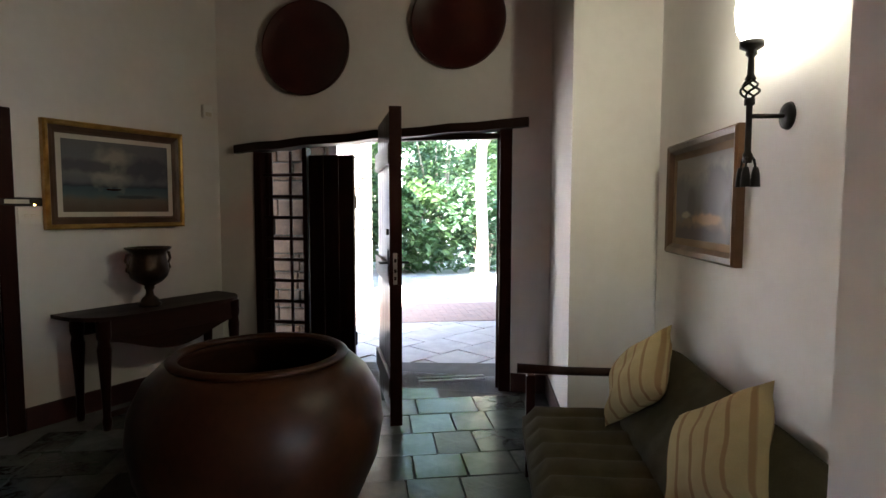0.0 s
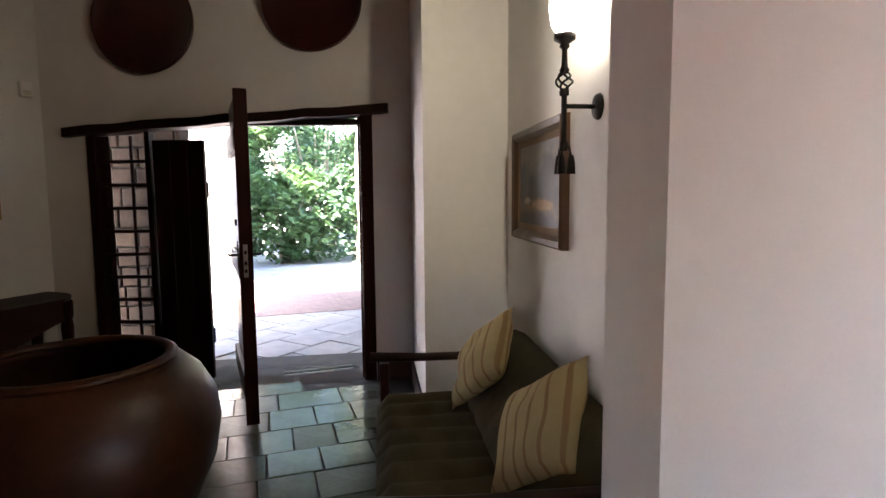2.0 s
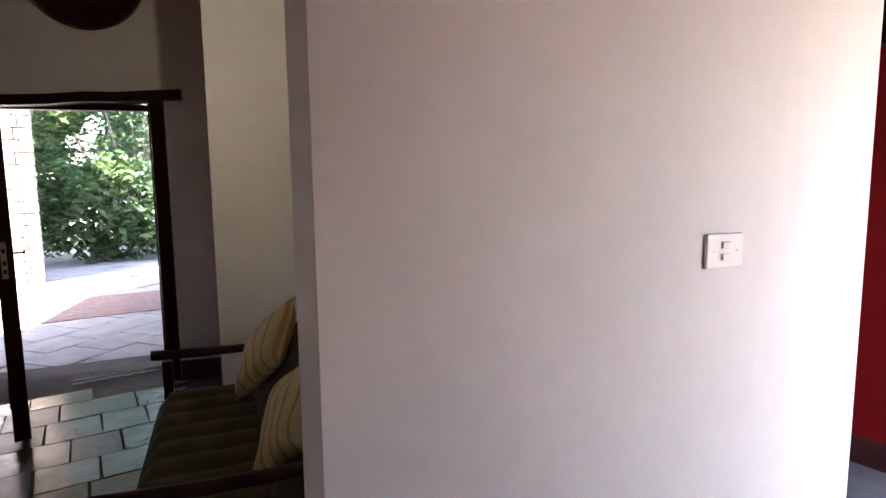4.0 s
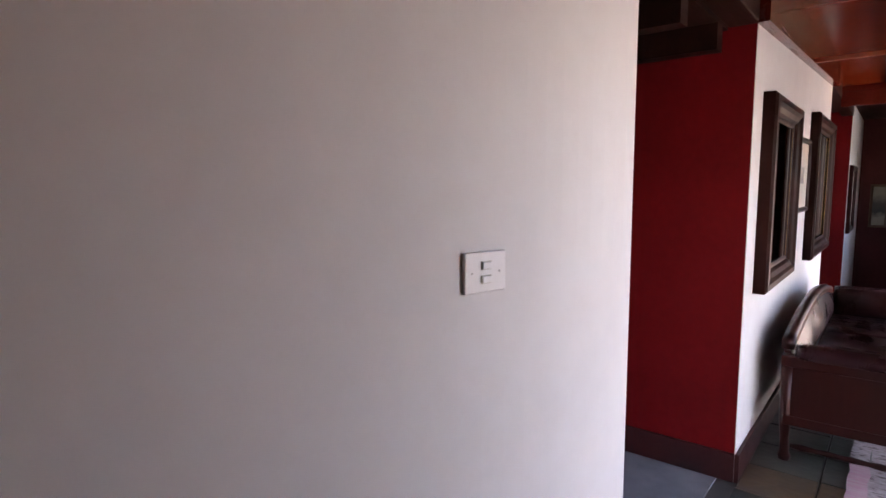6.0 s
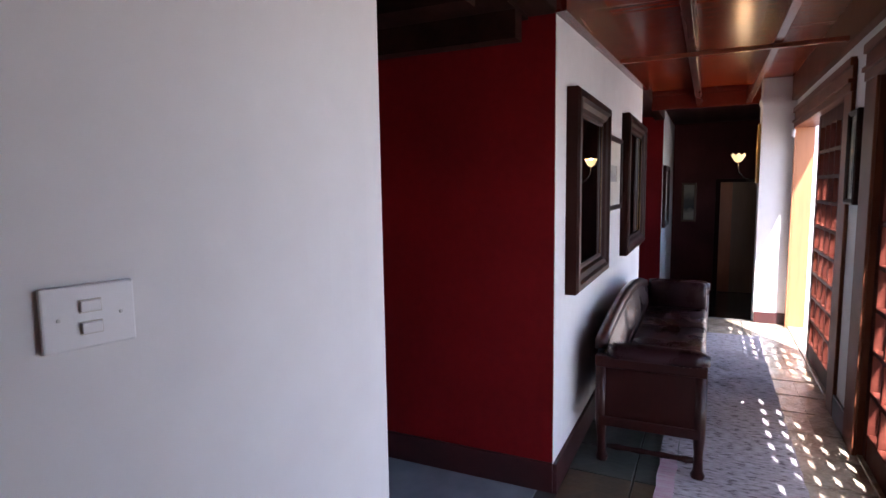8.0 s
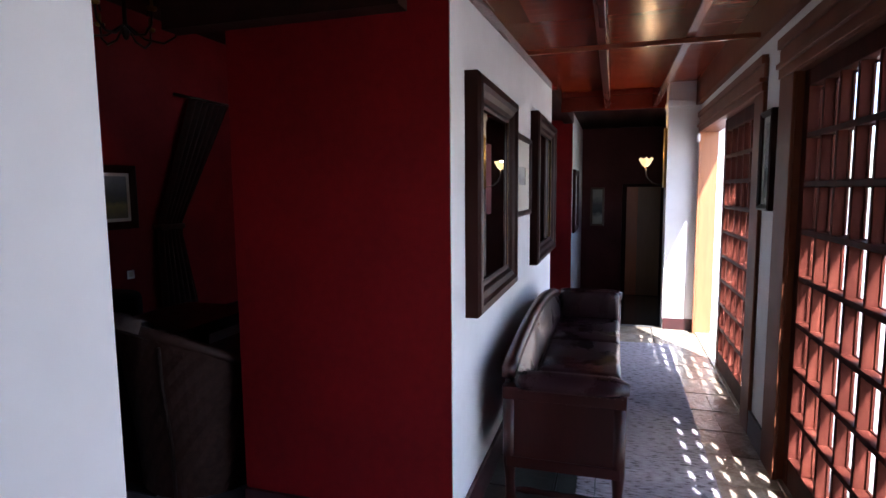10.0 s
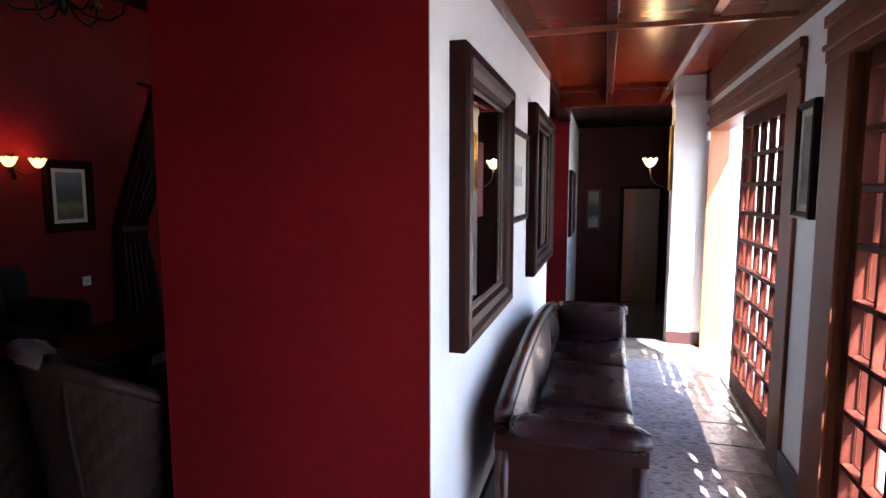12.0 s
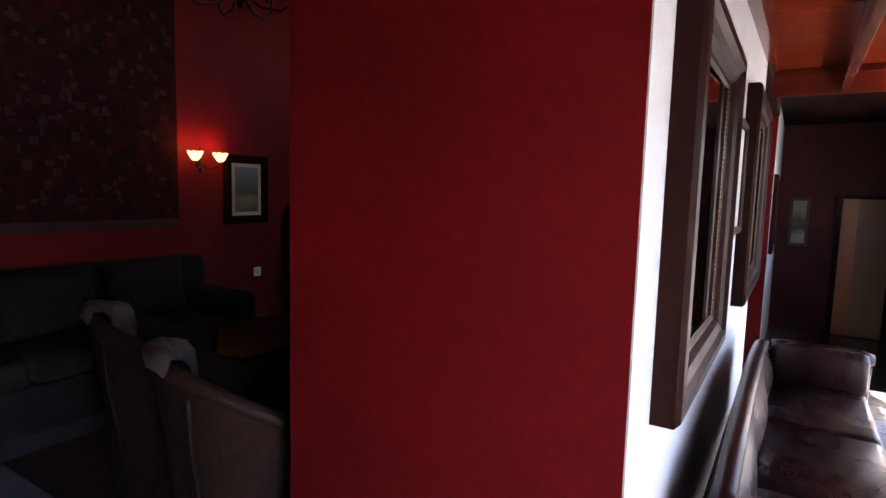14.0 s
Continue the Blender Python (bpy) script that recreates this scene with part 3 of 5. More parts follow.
ring = [(0.366 + 0.026 * math.cos(a), 0.838 + 0.018 * math.sin(a)) for a in (2 * math.pi * k / 12 for k in range(13))]
lathe(bm, ring, 96)
bmesh.ops.remove_doubles(bm, verts=bm.verts, dist=1e-4)
for vtx in bm.verts:
    vtx.co.z += 0.004 * noise.noise(vtx.co * 4.0)
part("rim", bm, COPPERPOT, pot, "rolled burnished clay lip", smooth=True)


# ---- console table and urn ----
def console_table():
    t = thing("console_table", "dark wooden console table with rounded ends", "table", LEFT @ pose(-0.76, -0.06, 0, 0, 0, 180))
    w, d = 0.66, 0.47
    bm = bmesh.new()
    out = [(-w, 0.0), (-w, 0.16)] + [(-w + 0.30 * (1 - math.cos(a)), 0.16 + (d - 0.16) * math.sin(a)) for a in (0.3, 0.6, 0.9, 1.2, 1.571)]
    out += [(-x, y) for x, y in out[::-1]]
    extrude_poly(bm, out[::-1], 0.745, 0.772)
    part("tabletop", bm, DARKWOOD_X, t)
    boxpart("apron", (-w + 0.12, w - 0.12, d - 0.09, d - 0.06, 0.60, 0.744), DARKWOOD_X, t, bevel=0.004)
    boxpart("apron", (-w + 0.12, w - 0.12, 0.02, 0.05, 0.60, 0.744), DARKWOOD_X, t, bevel=0.004)
    bm = bmesh.new()
    low = [(-0.5 + k / 16, 0.598 - 0.13 * math.cos((-0.5 + k / 16) * math.pi) ** 1.5) if 0 < k < 16 else (-0.5 + k / 16, 0.598) for k in range(17)]
    sides = [[bm.verts.new((x, y, z)) for x, z in low] + [bm.verts.new((x, y, 0.603)) for x in (0.5, -0.5)] for y in (d - 0.086, d - 0.064)]
    for k in range(19):
        bm.faces.new((sides[0][k], sides[0][(k + 1) % 19], sides[1][(k + 1) % 19], sides[1][k]))
    bm.faces.new(sides[0]), bm.faces.new(sides[1][::-1])
    part("apron_drop", bm, DARKWOOD_X, t)
    for sx in (-1, 1):
        for y in (0.05, d - 0.08):
            bm = bmesh.new()
            lathe(bm, [(0.0, 0), (0.026, 0), (0.031, 0.06), (0.024, 0.10), (0.031, 0.30), (0.044, 0.55), (0.036, 0.60), (0.046, 0.64), (0.046, 0.744)], 12, pose(sx * (w - 0.14), y, 0))
            part("leg", bm, DARKWOOD, t, smooth=True)
    boxpart("stretcher", (-w + 0.14, w - 0.14, d - 0.09, d - 0.07, 0.08, 0.12), DARKWOOD_X, t, bevel=0.003)


console_table()
urn = thing("bronze_urn", "dark bronze two-handled urn on the console table", "urn", LEFT @ pose(-0.86, -0.30, 0.772) @ Matrix.Diagonal((1.04, 1.04, 1.08, 1.0)))
bm = bmesh.new()
lathe(bm, [(0, 0), (0.075, 0), (0.078, 0.02), (0.062, 0.03), (0.055, 0.05), (0.028, 0.075), (0.024, 0.11), (0.034, 0.125), (0.03, 0.14), (0.08, 0.165), (0.118, 0.20), (0.132, 0.24), (0.128, 0.29),
           (0.115, 0.34), (0.118, 0.37), (0.148, 0.395), (0.152, 0.405), (0.14, 0.405), (0.108, 0.37), (0.10, 0.25), (0, 0.18)], 32)
part("body", bm, BRONZE, urn, smooth=True)
for s in (-1, 1):
    bm = bmesh.new()
    tube(bm, [(s * 0.12, 0, 0.37), (s * 0.155, 0, 0.36), (s * 0.165, 0, 0.32), (s * 0.15, 0, 0.29), (s * 0.16, 0, 0.255), (s * 0.13, 0, 0.235)], [0.008, 0.011, 0.010, 0.008, 0.011, 0.009])
    part("handle", bm, BRONZE, urn, smooth=True)

# ---- pictures, switches and sensor of the hall ----
SEA = painted("seascape_paint", [(0.0, (0.13, 0.085, 0.05)), (0.16, (0.20, 0.16, 0.11)), (0.24, (0.10, 0.17, 0.19)), (0.34, (0.06, 0.12, 0.15)), (0.36, (0.035, 0.05, 0.075)), (0.42, (0.16, 0.17, 0.20)),
                                 (0.6, (0.24, 0.24, 0.25)), (0.8, (0.17, 0.18, 0.21)), (1.0, (0.19, 0.19, 0.20))], 0.10, 9.0, 0.5,
              [(-0.04, 0.07, 0.16, 0.15, (0.48, 0.44, 0.37)), (0.24, 0.06, 0.26, 0.085, (0.075, 0.080, 0.105)), (-0.24, 0.075, 0.24, 0.05, (0.095, 0.10, 0.125)), (0.12, -0.145, 0.16, 0.012, (0.04, 0.06, 0.075))])
GILT_PROFILE = [(0, 0.0), (0, 0.045), (0.012, 0.055), (0.028, 0.050), (0.036, 0.040), (0.038, 0.0)]
seascape = framed("painting", "seascape painting in a wide gilt frame", "painting", LEFT @ pose(-0.895, 0, 1.725), 1.03, 0.755, GILT_PROFILE, GOLD, SEA, 0.086, 0.035, MOUNT)
bm = bmesh.new()
ring_frame(bm, 0.958, 0.683, [(0, 0.0), (0, 0.038), (0.022, 0.030), (0.034, 0.022), (0.048, 0.020), (0.054, 0.010)])
part("frame_slope", bm, BROWNFRAME, seascape, "brown sloping inner frame")
bm = bmesh.new()
lathe(bm, [(0.0, 0.0), (0.05, 0.004), (0.06, 0.012), (0.045, 0.014), (0.0, 0.01)], 12, pose(-0.04, -0.0135, -0.10, 0, 0, 0) @ Matrix.Diagonal((1.0, 0.02, 1.0, 1.0)))
part("boat", bm, DARKWOOD, seascape, "small dark boat on the painted beach")
boxpart("keypad", (-1.70, -1.42, -0.03, 0, 1.507, 1.565), IRON, None, bevel=0.006, m=LEFT)
keypad = bpy.data.objects["keypad"]
tagged(keypad, "black alarm keypad bar on the white wall", "keypad")
k2 = boxpart("display", (-1.64, -1.50, -0.033, -0.029, 1.525, 1.552), MOUNT, keypad)
led = boxpart("indicator", (-1.475, -1.465, -0.034, -0.029, 1.512, 1.52), glow("amber_indicator", (1.0, 0.5, 0.1), 3.0), keypad)


def switch_plate(label, m, w, h, rockers):
    t = thing("light_switch", label, "switch", m)
    plate = boxpart("plate", (-w / 2, w / 2, -0.010, 0, -h / 2, h / 2), WHITEPLASTIC, t, bevel=0.003)
    for x, z in rockers:
        boxpart("surround", (x - 0.013, x + 0.013, -0.0115, -0.0095, z - 0.0085, z + 0.0085), MOUNT, plate)
        bm = bmesh.new()
        box(bm, x - 0.0115, x + 0.0115, -0.0155, -0.010, z - 0.007, z + 0.007, 0.0012, m=pose(0, 0, 0))
        part("rocker", bm, WHITEPLASTIC, plate)
    for s in (-1, 1):
        bm = bmesh.new()
        lathe(bm, [(0, 0.0115), (0.0022, 0.0113), (0.0026, 0.0095)], 10, pose(s * w * 0.33, 0, 0, 90, 0, 0))
        part("screw", bm, STEEL, plate)
    return t


switch_plate("white two-gang light switch below the keypad", LEFT @ pose(-1.49, 0, 1.445), 0.14, 0.11, ((-0.02, 0.0), (0.02, 0.0)))
sensor = boxpart("motion_sensor", (-0.172, -0.08, -0.045, 0, 2.27, 2.385), WHITEPLASTIC, None, bevel=0.01, m=LEFT)
tagged(sensor, "small white alarm sensor box high on the wall", "sensor")
boxpart("lens", (-0.155, -0.097, -0.047, -0.044, 2.285, 2.32), MOUNT, sensor)
# dark side door
side = thing("door_2", "dark stained timber side door in the hall", "door", LEFT, kind="structure")
boxpart("frame_post", (-1.68, -1.58, -0.03, 0.0, 0, 2.14), DARKWOOD, side, bevel=0.006)
boxpart("frame_head", (-2.72, -1.68, -0.03, 0.0, 2.05, 2.14), DARKWOOD_X, side, bevel=0.006)
for k in range(6):
    boxpart("plank", (-2.68 + 0.166 * k, -2.68 + 0.166 * k + 0.164, -0.02, 0.0, 0.01, 2.05), DARKWOOD, side, bevel=0.003)
HILLS = painted("landscape_paint", [(0.0, (0.05, 0.03, 0.018)), (0.15, (0.12, 0.055, 0.02)), (0.28, (0.22, 0.12, 0.05)), (0.38, (0.07, 0.05, 0.035)), (0.55, (0.09, 0.09, 0.11)), (0.66, (0.20, 0.18, 0.17)), (0.78, (0.30, 0.27, 0.23)), (1.0, (0.30, 0.28, 0.25))], 0.12, 12.0, 0.45,
                [(0.20, 0.03, 0.20, 0.13, (0.11, 0.095, 0.12)), (-0.26, 0.0, 0.17, 0.11, (0.12, 0.105, 0.13)), (-0.13, -0.03, 0.06, 0.085, (0.035, 0.028, 0.030)), (0.33, -0.09, 0.07, 0.09, (0.03, 0.022, 0.018)),
                 (0.07, -0.105, 0.17, 0.028, (0.46, 0.22, 0.07)), (-0.20, -0.085, 0.06, 0.018, (0.50, 0.42, 0.30)), (-0.02, -0.19, 0.5, 0.045, (0.035, 0.018, 0.012))])
framed("painting", "mountain landscape painting in a brown wooden frame", "painting", SCONCE @ pose(-0.735, 0, 1.550, 0, 0, 180), 0.90, 0.60,
       [(0, 0.0), (0, 0.035), (0.010, 0.045), (0.035, 0.038), (0.050, 0.022), (0.058, 0.012)], BROWNFRAME, HILLS, 0.055, 0.035, TAN)


# ---- wrought iron torch sconce ----
def torch():
    t = thing("wall_sconce", "lit wrought iron torch sconce with frosted glass", "wall lamp", SCONCE @ pose(-1.5, 0, 0))
    bm = bmesh.new()
    lathe(bm, [(0, 0.018), (0.02, 0.018), (0.045, 0.012), (0.05, 0.0), (0, 0)], 20, pose(0, 0, 1.825, -90, 0, 0))
    part("wall_plate", bm, IRON, t, smooth=True)
    bm = bmesh.new()
    tube(bm, [(0, 0.012, 1.825), (0, 0.135, 1.825)], 0.009, 10)
    part("arm", bm, IRON, t, smooth=True)
    bm = bmesh.new()
    y = 0.135
    lathe(bm, [(0, 1.66), (0.015, 1.66), (0.017, 1.69), (0.011, 1.70), (0.0105, 1.86), (0.018, 1.865), (0.018, 1.885), (0.008, 1.89), (0, 1.89)], 14, pose(0, y, 0))
    lathe(bm, [(0, 1.945), (0.012, 1.945), (0.019, 1.955), (0.012, 1.97), (0.010, 2.03), (0.020, 2.04), (0.016, 2.05), (0.040, 2.065), (0.040, 2.085), (0, 2.085)], 14, pose(0, y, 0))
    stem = part("stem", bm, IRON, t, smooth=True)
    bm = bmesh.new()
    for k in range(4):
        pts = []
        for j in range(9):
            u = j / 8
            a = k * math.pi / 2 + u * math.pi
            r = 0.010 + 0.022 * math.sin(math.pi * u)
            pts.append((r * math.cos(a), y + r * math.sin(a), 1.885 + 0.065 * u))
        tube(bm, pts, 0.0042, 6)
    part("basket_twist", bm, IRON, stem, smooth=True)
    for a in (0.4, 2.6, 4.5):
        bm = bmesh.new()
        tube(bm, [(0, y, 1.70), (0.022 * math.cos(a), y + 0.022 * math.sin(a), 1.67), (0.028 * math.cos(a), y + 0.028 * math.sin(a), 1.64)], [0.004, 0.005, 0.004], 6)
        lathe(bm, [(0, 1.575), (0.017, 1.575), (0.014, 1.62), (0.009, 1.645), (0, 1.645)], 10, pose(0.028 * math.cos(a), y + 0.028 * math.sin(a), 0))
        part("tassel", bm, IRON, stem, smooth=True)
    bm = bmesh.new()
    lathe(bm, [(0.03, 2.086), (0.05, 2.12), (0.058, 2.18), (0.055, 2.235), (0.050, 2.235), (0.053, 2.18), (0.045, 2.12), (0.026, 2.09)], 24, pose(0, y, 0))
    part("glass_shade", bm, SHADE_HALL, t, "glowing frosted glass cup", smooth=True)
    bm = bmesh.new()
    tube(bm, [(0, y, 2.087), (0, y, 2.275)], [0.014, 0.012], 10)
    part("candle", bm, SHADE_HALL, t, smooth=True)


torch()


# ---- hall sofa with striped cushions ----
def stripes():
    m = material("striped_yellow_cloth", (0.44, 0.34, 0.17), (0.35, 0.27, 0.13), 0.9, scale=8, fine=200, bump=0.35, spec=0.1)
    n, l = m.node_tree.nodes, m.node_tree.links
    co, wv, mx = n.new("ShaderNodeTexCoord"), n.new("ShaderNodeTexWave"), n.new("ShaderNodeMix")
    wv.inputs["Scale"].default_value, wv.inputs["Distortion"].default_value = 4.2, 0.15
    l.new(co.outputs["Object"], wv.inputs["Vector"])
    rp = n.new("ShaderNodeMapRange")
    rp.inputs[1].default_value, rp.inputs[2].default_value = 0.82, 0.95
    l.new(wv.outputs["Fac"], rp.inputs[0])
    mx.data_type = "RGBA"
    b = n["Principled BSDF"]
    l.new(b.inputs["Base Color"].links[0].from_socket, mx.inputs[6])
    mx.inputs[7].default_value = (0.27, 0.17, 0.08, 1)
    l.new(rp.outputs[0], mx.inputs[0])
    l.new(mx.outputs[2], b.inputs["Base Color"])
    return m


STRIPE = stripes()


def hall_sofa():
    t = thing("daybed_sofa", "dark wooden daybed sofa with olive brown upholstery", "sofa", SCONCE)
    x0, x1 = -2.05, -0.50
    bm = bmesh.new()
    nx, ny = 72, 12
    g = {}
    for i in range(nx + 1):
        for j in range(ny + 1):
            u, v = i / nx, j / ny
            x, y = x0 + 0.05 + (x1 - x0 - 0.10) * u, 0.12 + 0.74 * v
            puff = 0.034 * abs(math.sin(u * 9 * math.pi)) ** 0.5 * (1 if 0.02 < v < 0.98 else 0)
            edge = min(u, 1 - u, v, 1 - v)
            z = 0.40 + puff - 0.05 * max(0, 1 - edge / 0.05) ** 2 + 0.008 * noise.noise(Vector((x * 5, y * 5, 0)))
            g[i, j] = bm.verts.new((x, y, z))
    for i in range(nx):
        for j in range(ny):
            bm.faces.new((g[i, j], g[i + 1, j], g[i + 1, j + 1], g[i, j + 1]))
    rim = [g[i, 0] for i in range(nx + 1)] + [g[nx, j] for j in range(1, ny + 1)] + [g[i, ny] for i in range(nx - 1, -1, -1)] + [g[0, j] for j in range(ny - 1, 0, -1)]
    low = [bm.verts.new((v.co.x, v.co.y, 0.27)) for v in rim]
    for k in range(len(rim)):
        bm.faces.new((rim[k], rim[(k + 1) % len(rim)], low[(k + 1) % len(rim)], low[k]))
    bm.faces.new(low)
    part("seat_mattress", bm, OLIVE, t, smooth=True)
    bm = bmesh.new()
    prof = ((0.03, 0.40), (0.38, 0.40), (0.385, 0.43), (0.35, 0.50), (0.24, 0.65), (0.165, 0.735), (0.10, 0.765), (0.05, 0.745), (0.03, 0.70))
    rings = []
    for i in range(31):
        u = i / 30
        x = x0 + 0.04 + (x1 - x0 - 0.08) * u
        full = min(1.0, 0.86 + 0.14 * (min(u, 1 - u) / 0.05) ** 0.5) if min(u, 1 - u) < 0.05 else 1.0
        puff = 1 + 0.03 * abs(math.sin(u * 7 * math.pi)) ** 0.6
        rings.append([bm.verts.new((x, 0.03 + (py - 0.03) * full * (puff if pz > 0.42 else 1), 0.40 + (pz - 0.40) * full + 0.006 * noise.noise(Vector((x * 4, py * 5, 1))))) for py, pz in prof])
    for a, b in zip(rings, rings[1:]):
        for k in range(len(prof)):
            bm.faces.new((a[k], a[(k + 1) % len(prof)], b[(k + 1) % len(prof)], b[k]))
    bm.faces.new(rings[0]), bm.faces.new(rings[-1][::-1])
    part("back_cushion", bm, OLIVE, t, "thick sloping olive brown back cushion", smooth=True)
    for y in (0.10, 0.81):
        boxpart("rail", (x0, x1, y, y + 0.04, 0.19, 0.26), DARKWOOD_X, t, bevel=0.005)
    for x in (x0, x1 - 0.045):
        for y in (0.03, 0.79):
            boxpart("leg", (x, x + 0.045, y, y + 0.05, 0, 0.58), DARKWOOD, t, bevel=0.006)
        bm = bmesh.new()
        tube(bm, [(x + 0.022, 0.02, 0.60), (x + 0.022, 0.3, 0.605), (x + 0.022, 0.6, 0.605), (x + 0.022, 0.89, 0.615)], [0.026, 0.024, 0.024, 0.028], 8)
        part("armrest", bm, DARKWOOD_X, t, smooth=True)
        boxpart("side_rail", (x + 0.005, x + 0.04, 0.08, 0.79, 0.19, 0.26), DARKWOOD_X, t, bevel=0.004)
    return t


hall_sofa()
for mid, u, v, s in (((-0.867, 0.324, 0.689), (-0.634, -0.458, 0.623), (0.770, -0.301, 0.562), 0.42), ((-1.653, 0.265, 0.656), (-0.700, -0.455, 0.550), (0.710, -0.356, 0.608), 0.45)):
    mid, u, v = Vector(mid), Vector(u).normalized(), Vector(v).normalized()
    bm = bmesh.new()
    pad(bm, s, s, 0.15, Matrix(), 14, 14, 3.0, mid[0])
    c = part("scatter_cushion", bm, STRIPE, None, smooth=True, m=SCONCE @ Matrix.Translation(mid) @ Matrix((u, v, u.cross(v))).transposed().to_4x4())
    tagged(c, "yellow striped scatter cushion leaning on the sofa back", "cushion", "cushions on the daybed")


# ---- corridor: ceiling timbers and trims ----
for y in (0.36, -0.13):
    b = boxpart("ceiling_beam", (2.2, 8.74, y - 0.028, y + 0.028, 2.36, 2.558), BEAM, None, bevel=0.006)
    tagged(b, "varnished red-brown timber ceiling beam", "beam", "corridor beams", "structure")
bm = bmesh.new()
box(bm, 5.82, 5.845, -0.499, 0.814, 2.330, 2.359, 0.003)
box(bm, 5.847, 5.885, -0.499, 0.814, 2.343, 2.359, 0.003)
setting("trim_ceiling_strip", bm, VARNISH, "slim varnished strip across the ceiling", "trim")
bm = bmesh.new()
box(bm, 8.745, 8.80, -0.30, 0.868, 2.35, 2.61, 0.004)
box(bm, 8.70, 8.745, -0.54, 0.868, 2.50, 2.558, 0.004)
setting("trim_end_header", bm, BEAM, "varnished header board at the corridor's end", "trim")

bm = bmesh.new()
box(bm, 8.435, 8.74, -0.50, -0.232, 2.315, 2.375, 0.006)
box(bm, 8.442, 8.73, -0.50, -0.239, 2.295, 2.316, 0.004)
setting("trim_pier_cap", bm, PLASTER, "white moulded cap of the pier", "trim")


def sloped_trim(name, x0, x1, y0, y1, za, zb, top, mat, label):
    bm = bmesh.new()
    v = [bm.verts.new((x, y, z)) for y in (y0, y1) for x, z in ((x0, za), (x1, zb), (x1, top), (x0, top))]
    for f in ((0, 1, 2, 3), (7, 6, 5, 4), (0, 4, 5, 1), (1, 5, 6, 2), (2, 6, 7, 3), (3, 7, 4, 0)):
        bm.faces.new([v[k] for k in f])
    setting(name, bm, mat, label, "trim")


sloped_trim("trim_cornice_north", 4.20, 7.80, 0.815, 0.868, 2.255, 2.440, 2.558, BEAM, "varnished cornice board along the white wall")
sloped_trim("trim_cornice_south", 2.2, 8.44, -0.549, -0.50, 2.31, 2.32, 2.558, HEADWOOD, "varnished cornice board above the garden doors")
bm = bmesh.new()
box(bm, 2.72, 4.236, 0.86, 0.995, 2.26, 2.558, 0.006)
box(bm, 7.81, 10.74, 0.86, 0.995, 2.44, 2.60, 0.006)
setting("trim_opening_header", bm, DARKWOOD_X, "dark timber header over the lounge opening", "trim")

# skirting boards
bm = bmesh.new()
box(bm, 4.226, 7.81, 0.848, 0.8685, 0, 0.15, 0.004)
box(bm, 4.222, 4.2395, 0.87, 1.85, 0, 0.15, 0.004)
setting("baseboard_corridor", bm, SKIRT, "dark red painted skirting board", "baseboard")
bm = bmesh.new()
box(bm, 5.50, 5.83, -0.549, -0.53, 0, 0.15, 0.004)
box(bm, 8.43, 8.449, -0.549, -0.25, 0, 0.12, 0.004)
setting("baseboard_south", bm, SKIRT, "dark red skirting below the garden wall", "baseboard")
for nm, m, dims in (("baseboard_west", LEFT, (-1.575, 0.0, -0.022, 0.0, 0, 0.155)), ("baseboard_door", DOOR, (2.395, 2.68, -0.022, 0.0, 0, 0.155)),
                    ("baseboard_door_left", DOOR, (-0.19, 0.135, -0.022, 0.0, 0, 0.155)), ("baseboard_sconce", SCONCE, (-2.2, -0.02, 0.0, 0.022, 0, 0.155))):
    tagged(boxpart(nm, dims, SKIRT, None, bevel=0.004, m=m), "dark skirting board along the hall wall", "baseboard", kind="structure")
bm = bmesh.new()
extrude_poly(bm, [(1.53, 3.775), (2.10, 3.773), (2.10, 3.7925), (1.549, 3.7945), (1.765, 4.83), (1.745, 4.83)], 0, 0.155)
setting("baseboard_pier", bm, SKIRT, "dark skirting board round the pier", "baseboard")


